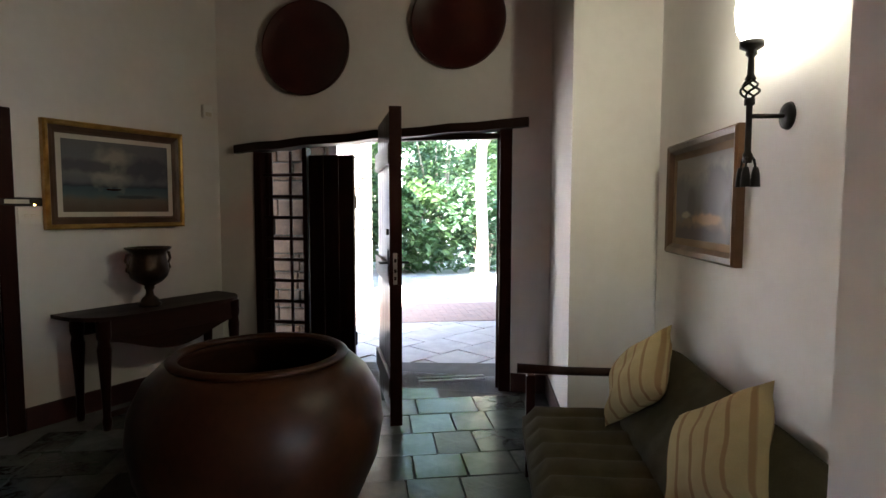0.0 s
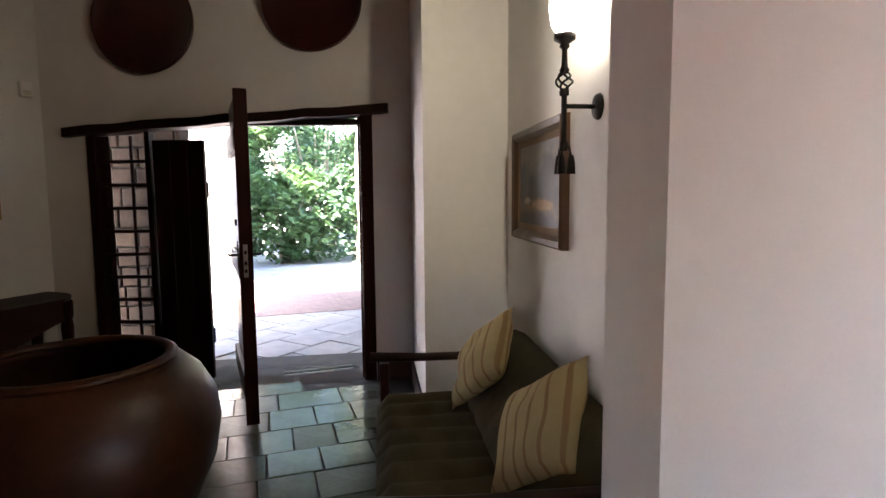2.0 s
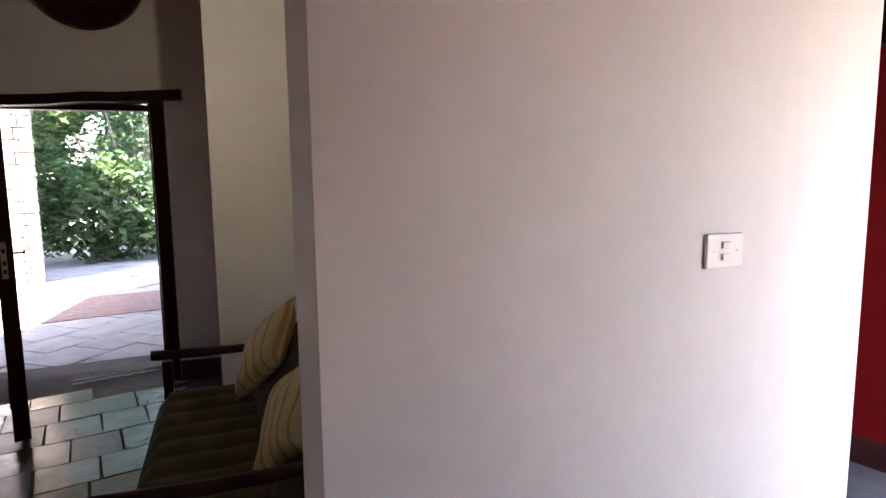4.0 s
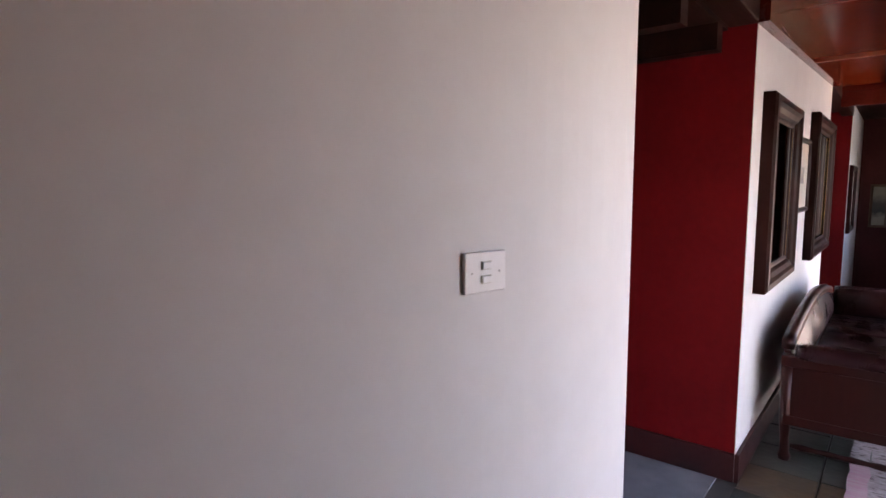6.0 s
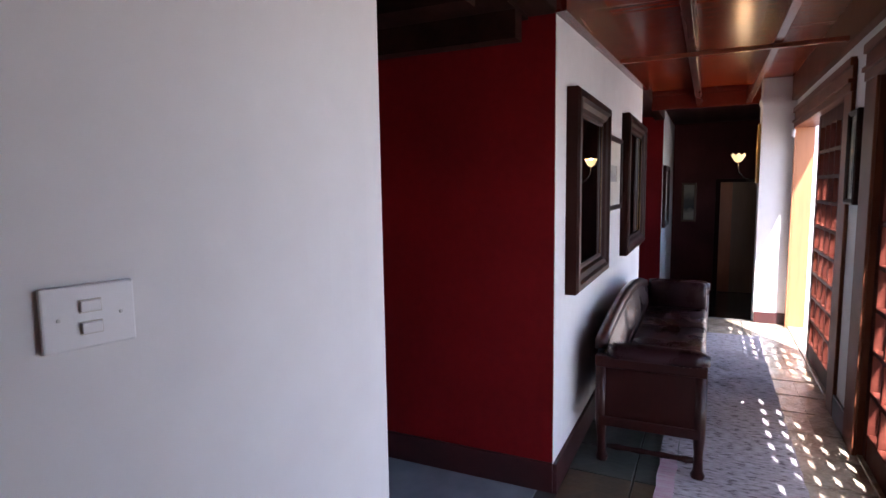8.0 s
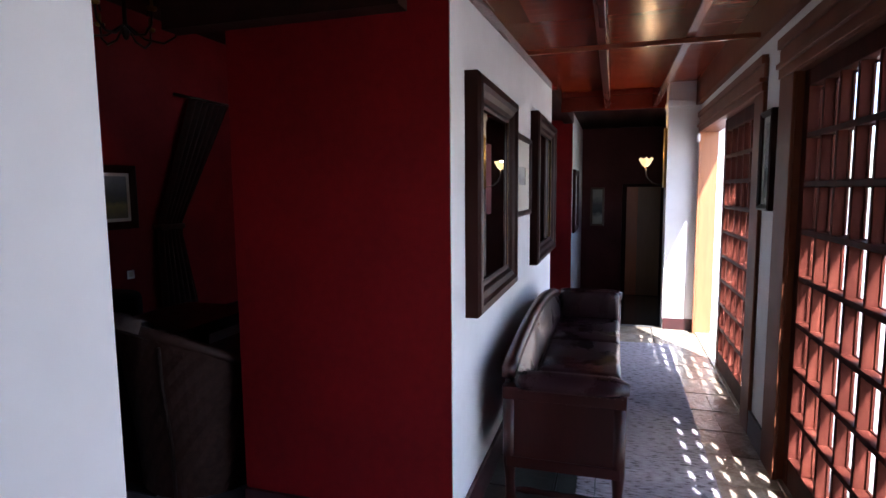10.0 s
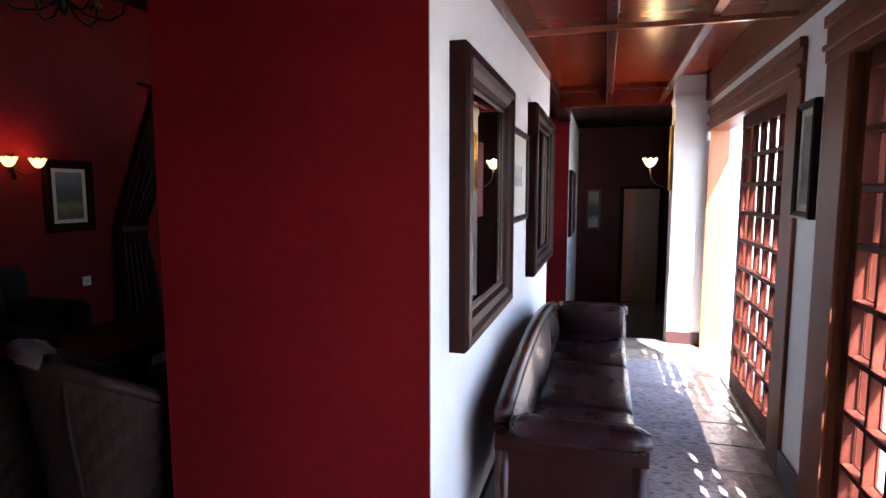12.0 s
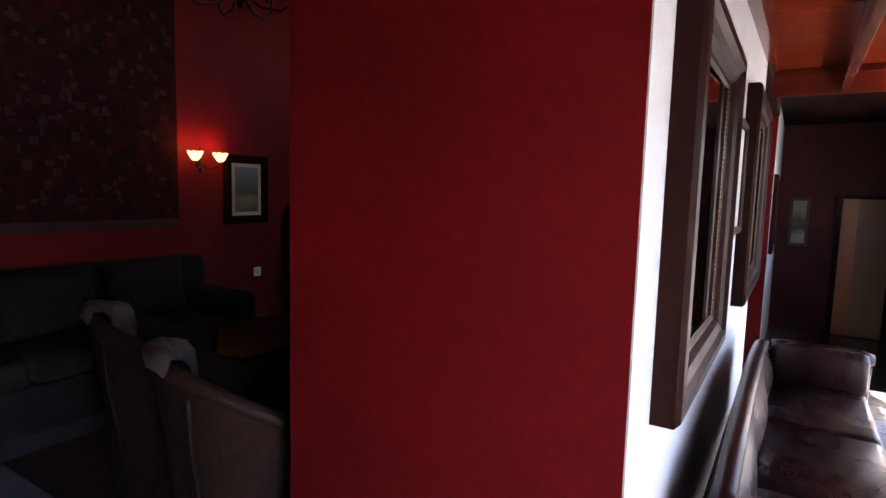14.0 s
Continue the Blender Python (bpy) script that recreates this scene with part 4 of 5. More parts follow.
# ---- lattice garden doors ----
def lattice_leaf(label, m, w, h, cols, rows, stile=0.10, low=0.15, top=0.10, deep=0.058, group="lattice doors"):
    """A door leaf of deep square bars; x along the leaf, y towards the garden negative."""
    t = thing("lattice_door", label, "door", m, group)
    boxpart("stile", (0, stile, -0.085, 0.0, 0.01, h), REDWOOD, t, bevel=0.004)
    boxpart("stile", (w - stile, w, -0.085, 0.0, 0.01, h), REDWOOD, t, bevel=0.004)
    boxpart("rail", (stile, w - stile, -0.085, -0.002, 0.01, low), REDWOOD, t, bevel=0.004)
    boxpart("rail", (stile, w - stile, -0.085, -0.002, h - top, h), REDWOOD, t, bevel=0.004)
    pw, ph = (w - 2 * stile) / cols, (h - top - low) / rows
    for k in range(1, cols):
        x = stile + pw * k
        boxpart("upright_bar", (x - 0.012, x + 0.012, -deep, -0.004, low, h - top), REDWOOD, t, bevel=0.004)
    for k in range(1, rows):
        z = low + ph * k
        boxpart("cross_bar", (stile, w - stile, -deep - 0.002, -0.001, z - 0.013, z + 0.013), REDWOOD, t, bevel=0.004)
    bm = bmesh.new()
    for k in range(cols):
        for j in range(rows):
            x0, x1, z0, z1 = stile + pw * k + 0.012, stile + pw * (k + 1) - 0.012, low + ph * j + 0.011, low + ph * (j + 1) - 0.011
            ring = [[bm.verts.new((sx, yy, sz)) for sx, sz in ((x0 + o, z0 + o), (x1 - o, z0 + o), (x1 - o, z1 - o), (x0 + o, z1 - o))] for o, yy in ((0.0, 0.006 - deep), (0.0, 0.014 - deep), (0.007, 0.014 - deep), (0.007, 0.006 - deep))]
            for a, b in zip(ring, ring[1:] + ring[:1]):
                for q in range(4):
                    bm.faces.new((a[q], a[(q + 1) % 4], b[(q + 1) % 4], b[q]))
    part("glazing_bead", bm, REDWOOD, t)
    g = boxpart("glass_pane", (stile, w - stile, 0.008 - deep, 0.0105 - deep, low, h - top), GLASS, t)
    g.visible_shadow = False
    return t


def casing(name, x0, x1, jamb0, jamb1, head, far_wood=None):
    t = thing(name, "moulded red-brown timber door casing", "door frame", kind="structure")
    for a, b in ((x0, x0 + jamb0), (x1 - jamb1, x1)):
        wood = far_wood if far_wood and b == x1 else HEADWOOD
        boxpart("jamb", (a, b, -0.70, -0.545, 0, head), wood, t, bevel=0.004)
        boxpart("architrave", (a, b, -0.545, -0.528, 0, head), wood, t, bevel=0.004)
    boxpart("head", (x0, x1, -0.70, -0.545, head, 2.219), HEADWOOD, t, bevel=0.004)
    for k, (z0, z1, y) in enumerate(((head, head + 0.05, -0.520), (head + 0.05, head + 0.075, -0.505), (head + 0.075, head + 0.15, -0.525), (head + 0.15, head + 0.20, -0.510))):
        boxpart("head_moulding", (x0 - 0.01 * (k > 1), x1 + 0.01 * (k > 1), -0.545, y, z0, z1), HEADWOOD, t, bevel=0.004)
    boxpart("threshold", (x0 + jamb0, x1 - jamb1, -0.74, -0.552, -0.01, 0.012), SANDSTONE, t, "worn stone threshold", bevel=0.003)
    return t


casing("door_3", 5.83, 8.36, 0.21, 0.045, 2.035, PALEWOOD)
casing("door_4", 2.25, 5.50, 0.12, 0.235, 2.035)
lattice_leaf("closed red-brown lattice garden door with many small panes", pose(6.045, -0.575, 0), 1.20, 2.03, 5, 9, 0.09, deep=0.044)
lattice_leaf("closed red-brown lattice garden door with deep bars", pose(4.035, -0.575, 0), 1.225, 2.03, 6, 8, 0.07, 0.16, 0.08)
# unseen leaf; the gap left of it stays open to light the bowed wall
lattice_leaf("unseen narrow lattice leaf added beside the open garden gap", pose(3.20, -0.575, 0), 0.83, 2.03, 4, 8, 0.07, 0.16, 0.08)


# ---- mirrors and pictures of the corridor ----
MIRROR_PROFILE = [(0, 0.0), (0, 0.055), (0.012, 0.068), (0.045, 0.070), (0.06, 0.056), (0.085, 0.046), (0.10, 0.030), (0.112, 0.030), (0.125, 0.024)]


def wall_mirror(label, x0, x1, z0, z1, tilt=0.0):
    t = framed("mirror", label, "mirror", pose((x0 + x1) / 2, Y_NORTH, (z0 + z1) / 2), x1 - x0, z1 - z0, MIRROR_PROFILE, DARKWOOD, MIRROR, 0.122, group="corridor mirrors", face_name="mirror_pane")
    w, h = x1 - x0 - 0.24, z1 - z0 - 0.24
    pane = next(c for c in t.children if c.name.startswith("mirror_pane"))
    pane.matrix_basis = pose(0, -0.004, 0, 0, 0, tilt) @ pane.matrix_basis
    bm = bmesh.new()
    n = 46
    for sx in (-1, 1):
        for k in range(n):
            z = -h / 2 + h * (k + 0.5) / n
            box(bm, sx * w / 2 - 0.004, sx * w / 2 + 0.004, -0.027, -0.021, z - h / n * 0.3, z + h / n * 0.3)
    tagged(part("beading", bm, GOLD, t, "fine gilt beaded slip"), kind="stuff")


wall_mirror("tall mirror in a wide dark wood frame", 4.45, 5.42, 0.945, 1.975, -1.6)
wall_mirror("second tall mirror in a wide dark wood frame", 6.36, 7.66, 0.92, 2.06)
PRINT = painted("small_print_paint", [(0.0, (0.45, 0.42, 0.38)), (0.4, (0.30, 0.28, 0.26)), (0.6, (0.5, 0.47, 0.42)), (1.0, (0.56, 0.53, 0.48))], 0.5, 14.0, 0.2)
small_print = framed("framed_print", "small print with a wide pale mount in a dark frame", "picture", pose(5.885, Y_NORTH, 1.575), 0.68, 0.52, [(0, 0), (0, 0.028), (0.014, 0.034), (0.03, 0.024), (0.034, 0.014)], DARKWOOD, PRINT, 0.032, 0.17, MOUNT)
boxpart("mount_line", (-0.185, -0.180, -0.020, -0.016, -0.105, 0.105), DARKWOOD, small_print, label="thin dark line ruled on the mount")
framed("framed_picture", "dark framed picture on the lower passage wall", "picture", pose(11.25, Y_NORTH, 1.30), 0.9, 0.95, [(0, 0), (0, 0.04), (0.02, 0.05), (0.07, 0.03), (0.08, 0.014)], DARKWOOD, MOUNT, 0.078)
STILL = painted("dark_portrait_print", [(0.0, (0.40, 0.36, 0.28)), (0.25, (0.05, 0.05, 0.05)), (0.6, (0.10, 0.09, 0.08)), (1.0, (0.34, 0.31, 0.24))], 0.5, 9.0, 0.4)
framed("framed_print", "narrow print in a dark frame between the garden doors", "picture", pose(5.70, Y_SOUTH, 1.635, 0, 0, 180), 0.25, 0.55, [(0, 0), (0, 0.03), (0.012, 0.036), (0.03, 0.026), (0.034, 0.014)], DARKWOOD, STILL, 0.032, 0.035, MOUNT, glass=True)
sb = boxpart("alarm_sensor", (8.26, 8.33, -0.527, -0.505, 1.94, 2.02), WHITEPLASTIC, None, bevel=0.006)
tagged(sb, "small white alarm contact on the door casing", "sensor")
boxpart("sensor_lid", (8.265, 8.325, -0.505, -0.499, 1.95, 2.01), WHITEPLASTIC, sb, bevel=0.002)

# ---- the double light switch on the bowed wall ----
slope = math.degrees(math.atan2(curve_wall(2.16) - curve_wall(2.04), 0.12))
switch_plate("white double rocker light switch on the bowed wall", pose(2.103, curve_wall(2.103) + 0.001, 1.340, 0, 0, slope), 0.108, 0.082, ((0.0, 0.014), (0.0, -0.014)))


# ---- leather settle ----
def settle():
    t = thing("leather_settle", "oxblood leather settle with mahogany frame and arched back", "sofa")
    x0, x1, y0, y1 = 4.60, 6.93, 0.20, 0.74

    def back_z(x):
        u = (x - x0) / (x1 - x0)
        return 0.66 + 0.13 * math.sin(math.pi * min(1, max(0, u))) ** 0.8 - 0.03 * u

    n = 26
    bm = bmesh.new()
    rows = []
    for k in range(n + 1):
        x = x0 + 0.06 + (x1 - x0 - 0.12) * k / n
        z = back_z(x)
        rows.append([bm.verts.new(p) for p in ((x, y1 - 0.05, z - 0.05), (x, y1 - 0.05, z), (x, y1 - 0.02, z + 0.012), (x, y1 + 0.01, z), (x, y1 + 0.01, z - 0.05))])
    for a, b in zip(rows, rows[1:]):
        for k in range(5):
            bm.faces.new((a[k], a[(k + 1) % 5], b[(k + 1) % 5], b[k]))
    bm.faces.new(rows[0]), bm.faces.new(rows[-1][::-1])
    part("top_rail", bm, SOFAWOOD, t, "carved arched mahogany rail", smooth=True)
    bm = bmesh.new()
    g = {}
    for k in range(n + 1):
        for j in range(7):
            x = x0 + 0.07 + (x1 - x0 - 0.14) * k / n
            v = j / 6
            z = 0.40 + (back_z(x) - 0.055 - 0.40) * v
            bulge = 0.045 * (math.sin(math.pi * v) * abs(math.sin(math.pi * 3 * k / n)) ** 0.35)
            g[k, j] = bm.verts.new((x, y1 - 0.045 - bulge, z))
    for k in range(n):
        for j in range(6):
            bm.faces.new((g[k, j], g[k + 1, j], g[k + 1, j + 1], g[k, j + 1]))
    part("back_upholstery", bm, LEATHER, t, smooth=True)
    boxpart("back_panel", (x0 + 0.06, x1 - 0.06, y1 - 0.035, y1 - 0.005, 0.22, 0.62), SOFAWOOD, t)
    for k in range(3):
        a = x0 + 0.07 + (x1 - x0 - 0.14) * k / 3
        b = x0 + 0.07 + (x1 - x0 - 0.14) * (k + 1) / 3
        bm = bmesh.new()
        box(bm, a + 0.004, b - 0.004, y0 + 0.01, y1 - 0.06, 0.30, 0.44, 0.035)
        part("seat_cushion", bm, LEATHER, t, smooth=True)
    boxpart("seat_rail", (x0 + 0.05, x1 - 0.05, y0 + 0.005, y0 + 0.045, 0.21, 0.30), SOFAWOOD, t, bevel=0.005)
    for x, s in ((x0, 1), (x1, -1)):
        a, b = (x, x + 0.07) if s > 0 else (x - 0.07, x)
        boxpart("side_panel", (a + 0.015, b - 0.015, y0 + 0.04, y1 - 0.03, 0.24, 0.585), SOFAWOOD, t, bevel=0.003)
        boxpart("side_rail", (a, b, y0, y1, 0.545, 0.605), SOFAWOOD, t, bevel=0.006)
        boxpart("side_rail", (a + 0.004, b - 0.004, y0 + 0.02, y1 - 0.02, 0.225, 0.275), SOFAWOOD, t, bevel=0.004)
        bm = bmesh.new()
        n2 = 14
        rr = []
        for k in range(n2 + 1):
            v = k / n2
            y = y0 - 0.01 + (y1 - y0 - 0.05) * v
            r = 0.052 * (min(1, (v + 0.04) / 0.14) ** 0.5) * (1.0 if v < 0.9 else 1 - (v - 0.9) * 2)
            rr.append([bm.verts.new(((a + b) / 2 + s * 0.012 + 1.15 * r * math.cos(q * math.pi / 6), y, 0.622 + 0.95 * r * math.sin(q * math.pi / 6))) for q in range(12)])
        for p, q in zip(rr, rr[1:]):
            for k in range(12):
                bm.faces.new((p[k], p[(k + 1) % 12], q[(k + 1) % 12], q[k]))
        bm.faces.new(rr[0]), bm.faces.new(rr[-1][::-1])
        roll = part("arm_roll", bm, LEATHER, t, "padded leather arm with nailed edge", smooth=True)
        bm = bmesh.new()
        box(bm, (a + b) / 2 - 0.05 + s * 0.055, (a + b) / 2 + 0.05 + s * 0.055, y0 + 0.012, y1 - 0.06, 0.42, 0.662, 0.042)
        part("arm_pad", bm, LEATHER, t, smooth=True)
        for y in (y0, y1 - 0.06):
            bm = bmesh.new()
            xc = (a + b) / 2
            lean = s * (0.02 if y == y0 else 0.05)
            tube(bm, [(xc + lean, y + 0.03, 0.0), (xc + lean, y + 0.03, 0.025), (xc + lean * 0.8, y + 0.03, 0.05), (xc + lean * 0.4, y + 0.03, 0.14), (xc, y + 0.03, 0.24), (xc, y + 0.03, 0.56)], [0.032, 0.034, 0.024, 0.022, 0.030, 0.032], 8)
            part("leg", bm, SOFAWOOD, t, smooth=True)
        bm = bmesh.new()
        tube(bm, [((a + b) / 2 + s * 0.02, y0 + 0.03 + (y1 - y0 - 0.09) * k / 8, 0.095) for k in range(9)], [0.013, 0.019, 0.013, 0.017, 0.013, 0.017, 0.013, 0.019, 0.013], 8)
        part("stretcher", bm, SOFAWOOD, t, smooth=True)
        bm = bmesh.new()
        for k in range(16):
            y = y0 + 0.02 + (y1 - y0 - 0.1) * k / 15
            lathe(bm, [(0, 0.004), (0.004, 0.003), (0.006, 0.0)], 6, pose(a if s > 0 else b, y, 0.596, 0, -90 * s, 0))
        tagged(part("nail_heads", bm, BRONZE, roll, "row of small brass nail heads"), kind="stuff")


settle()


# ---- rag runner ----
def rag():
    m = material("woven_rag", (0.47, 0.43, 0.43), (0.32, 0.28, 0.29), 0.95, scale=14, fine=120, bump=0.6, spec=0.1, stretch=(3.0, 0.25, 1))
    n, l = m.node_tree.nodes, m.node_tree.links
    co, sep, nz, rp, mx = n.new("ShaderNodeTexCoord"), n.new("ShaderNodeSeparateXYZ"), n.new("ShaderNodeTexNoise"), n.new("ShaderNodeValToRGB"), n.new("ShaderNodeMix")
    mp = n.new("ShaderNodeMapping")
    mp.inputs["Scale"].default_value = (60, 20, 1)
    l.new(co.outputs["Object"], mp.inputs[0])
    l.new(mp.outputs[0], nz.inputs["Vector"])
    nz.inputs["Scale"].default_value, nz.inputs["Detail"].default_value = 1.0, 3
    l.new(nz.outputs[0], rp.inputs[0])
    e = rp.color_ramp.elements
    e[0].position, e[0].color = 0.36, (0.06, 0.045, 0.05, 1)
    e[1].position, e[1].color = 0.72, (0.48, 0.45, 0.47, 1)
    e.new(0.43).color = (0.28, 0.25, 0.265, 1)
    e.new(0.56).color = (0.37, 0.34, 0.355, 1)
    b = n["Principled BSDF"]
    mx.data_type = "RGBA"
    mx.inputs[0].default_value = 0.75
    l.new(b.inputs["Base Color"].links[0].from_socket, mx.inputs[6])
    l.new(rp.outputs[0], mx.inputs[7])
    l.new(mx.outputs[2], b.inputs["Base Color"])
    return m


def rug_sheet(x0, x1, y0, y1, z, mat, name, parent, label=""):
    bm = bmesh.new()
    nx, ny = max(4, int((x1 - x0) / 0.012)), 20
    g = {}
    for i in range(nx + 1):
        for j in range(ny + 1):
            x, y = x0 + (x1 - x0) * i / nx, y0 + (y1 - y0) * j / ny
            side = 0.010 * noise.noise(Vector((x * 9, j // (ny + 1), y0)))
            zz = z + (0.0035 if i % 2 else 0.0) * (0.6 + noise.noise(Vector((x * 7, y * 9, 3)))) + 0.003 * noise.noise(Vector((x * 2, y * 3, 0)))
            g[i, j] = bm.verts.new((x + 0.006 * noise.noise(Vector((x * 3, y * 4, 5))), y + side, zz))
    for i in range(nx):
        for j in range(ny):
            bm.faces.new((g[i, j], g[i + 1, j], g[i + 1, j + 1], g[i, j + 1]))
    return part(name, bm, mat, parent, label, smooth=False)


runner = thing("rag_runner", "long grey woven rag runner with pink ends", "rug")
RAG = rag()
PINKRAG = material("pink_woven_rag", (0.48, 0.26, 0.34), (0.50, 0.44, 0.46), 0.95, scale=10, fine=90, bump=0.6, spec=0.1, stretch=(5.0, 0.3, 1))
rug_sheet(4.30, 7.78, -0.255, 0.33, 0.010, RAG, "weave", runner)
rug_sheet(4.30, 4.85, 0.332, 0.42, 0.010, PINKRAG, "pink_border", runner, "pink and white striped rag border")
rug_sheet(4.86, 7.78, 0.332, 0.42, 0.010, RAG, "border", runner)
rug_sheet(4.02, 4.297, -0.255, 0.42, 0.010, PINKRAG, "end_band", runner, "pink and white striped rag band")


# ---- lower passage: lamp, picture, door ----
def tulip(bm, m, r=0.055, h=0.075, lobes=8):
    """A lobed glass shade, open at the top."""
    n = lobes * 4
    rings = []
    for j in range(7):
        v = j / 6
        rr = 0.018 + (r - 0.018) * (v ** 0.55) + 0.006 * v ** 4
        ring = []
        for k in range(n):
            a = 2 * math.pi * k / n
            lob = 1 + 0.05 * math.cos(lobes * a) * v
            ring.append(bm.verts.new(m @ Vector((rr * lob * math.cos(a), rr * lob * math.sin(a), h * v + (0.010 * math.cos(lobes * a) if j == 6 else 0)))))
        rings.append(ring)
    for a, b in zip(rings, rings[1:]):
        for k in range(n):
            bm.faces.new((a[k], a[(k + 1) % n], b[(k + 1) % n], b[k]))


sl = thing("wall_sconce", "lit brass wall lamp with tulip glass shade", "wall lamp", pose(8.66, -0.244, 0))
bm = bmesh.new()
tulip(bm, pose(0, 0.195, 1.720), 0.070, 0.088)
part("glass_shade", bm, SHADE, sl, "glowing lobed glass shade", smooth=True)
bm = bmesh.new()
tube(bm, [(0, 0.0, 1.54), (0, 0.05, 1.52), (0, 0.12, 1.54), (0, 0.185, 1.61), (0, 0.195, 1.71)], 0.007, 8)
part("arm", bm, BRONZE, sl, smooth=True)
bm = bmesh.new()
lathe(bm, [(0, 0.015), (0.03, 0.013), (0.045, 0.0), (0, 0)], 16, pose(0, 0.0, 1.54, -90, 0, 0))
part("wall_plate", bm, BRONZE, sl, smooth=True)
framed("framed_picture", "small dim picture on the end wall", "picture", pose(13.4, 0.574, 1.14, 0, 0, -90), 0.26, 0.74, [(0, 0), (0, 0.03), (0.02, 0.035), (0.04, 0.012)], BROWNFRAME, STILL, 0.038)
d5 = thing("door_5", "brown panelled door half open at the passage's end", "door", pose(13.38, 0, -0.55), kind="structure")
boxpart("frame_post", (-0.05, 0.0, 0.04, 0.12, 0, 2.12), DARKWOOD, d5, bevel=0.005)
boxpart("frame_post", (-0.05, 0.0, -0.64, -0.56, 0, 2.12), DARKWOOD, d5, bevel=0.005)
boxpart("frame_head", (-0.05, 0.0, -0.56, 0.04, 2.06, 2.12), DARKWOOD, d5, bevel=0.005)
boxpart("door_panel", (-0.03, 0.0, -0.56, 0.04, 0.01, 2.06), BEIGEDOOR, d5, bevel=0.004)
boxpart("door_stile", (-0.045, -0.03, -0.16, 0.04, 0.01, 2.06), ORANGEDOOR, d5, bevel=0.004)
framed("framed_mirror", "narrow gilt framed glass on the pier", "mirror", pose(8.56, -0.244, 1.80, 0, 0, 180), 0.12, 0.62, [(0, 0), (0, 0.025), (0.02, 0.03), (0.035, 0.012)], GOLD, MIRROR, 0.033, face_name="mirror_pane")


# ---- lounge ----
TAPESTRY = material("dark_red_tapestry", (0.060, 0.009, 0.008), (0.026, 0.008, 0.008), 0.95, scale=9, fine=50, bump=0.4, spec=0.1, mix=0.35)
tap = thing("tapestry", "large dark red patterned tapestry on the lounge wall", "tapestry", pose(0, 5.178, 0))
boxpart("cloth", (3.3, 6.02, -0.012, -0.002, 1.105, 3.30), TAPESTRY, tap)
for z0, z1 in ((1.105, 1.18), (3.22, 3.30)):
    boxpart("border", (3.3, 6.02, -0.016, -0.012, z0, z1), RUGDARK, tap, "darker woven border band")
bm = bmesh.new()
for k in range(280):
    x, z = 3.35 + 2.6 * random.random(), 1.25 + 1.9 * random.random()
    box(bm, x, x + 0.015 + 0.05 * random.random(), -0.0135, -0.012, z, z + 0.015 + 0.06 * random.random())
tagged(part("woven_motif", bm, material("woven_motif", (0.060, 0.013, 0.010), (0.026, 0.009, 0.008), 0.95, scale=20), tap, "faded ochre woven motifs"), kind="stuff")

ls = thing("wall_sconce", "lit double wall lamp with amber tulip shades", "wall lamp", pose(6.235, 5.18, 0))
for s in (-1, 1):
    bm = bmesh.new()
    tulip(bm, pose(s * 0.125, -0.13, 1.685), 0.060, 0.075)
    part("glass_shade", bm, SHADE_RED, ls, "glowing amber glass shade", smooth=True)
    bm = bmesh.new()
    tube(bm, [(0, -0.02, 1.66), (s * 0.05, -0.07, 1.62), (s * 0.11, -0.12, 1.64), (s * 0.125, -0.13, 1.685)], 0.006, 8)
    part("arm", bm, BRONZE, ls, smooth=True)
bm = bmesh.new()
lathe(bm, [(0, 1.58), (0.02, 1.59), (0.012, 1.63), (0.02, 1.68), (0.01, 1.74), (0.014, 1.79), (0, 1.81)], 12, pose(0, -0.02, 0))
part("stem", bm, BRONZE, ls, smooth=True)
FIELD = painted("field_print_paint", [(0.0, (0.14, 0.11, 0.03)), (0.3, (0.34, 0.26, 0.06)), (0.42, (0.10, 0.10, 0.05)), (0.6, (0.12, 0.13, 0.14)), (1.0, (0.30, 0.33, 0.36))], 0.3, 9.0, 0.4)
framed("framed_print", "landscape print with white mount in a dark frame", "picture", pose(6.735, 5.18, 1.44), 0.50, 0.66, [(0, 0), (0, 0.035), (0.014, 0.042), (0.05, 0.03), (0.074, 0.022), (0.082, 0.012)], DARKWOOD, FIELD, 0.080, 0.034, MOUNT)
sk = thing("wall_socket", "white plug socket low on the red wall", "socket", pose(6.86, 5.18, 0.62))
boxpart("plate", (-0.045, 0.045, -0.01, 0, -0.045, 0.045), WHITEPLASTIC, sk, bevel=0.003)
boxpart("socket_face", (-0.025, 0.025, -0.014, -0.009, -0.025, 0.025), MOUNT, sk, bevel=0.002)


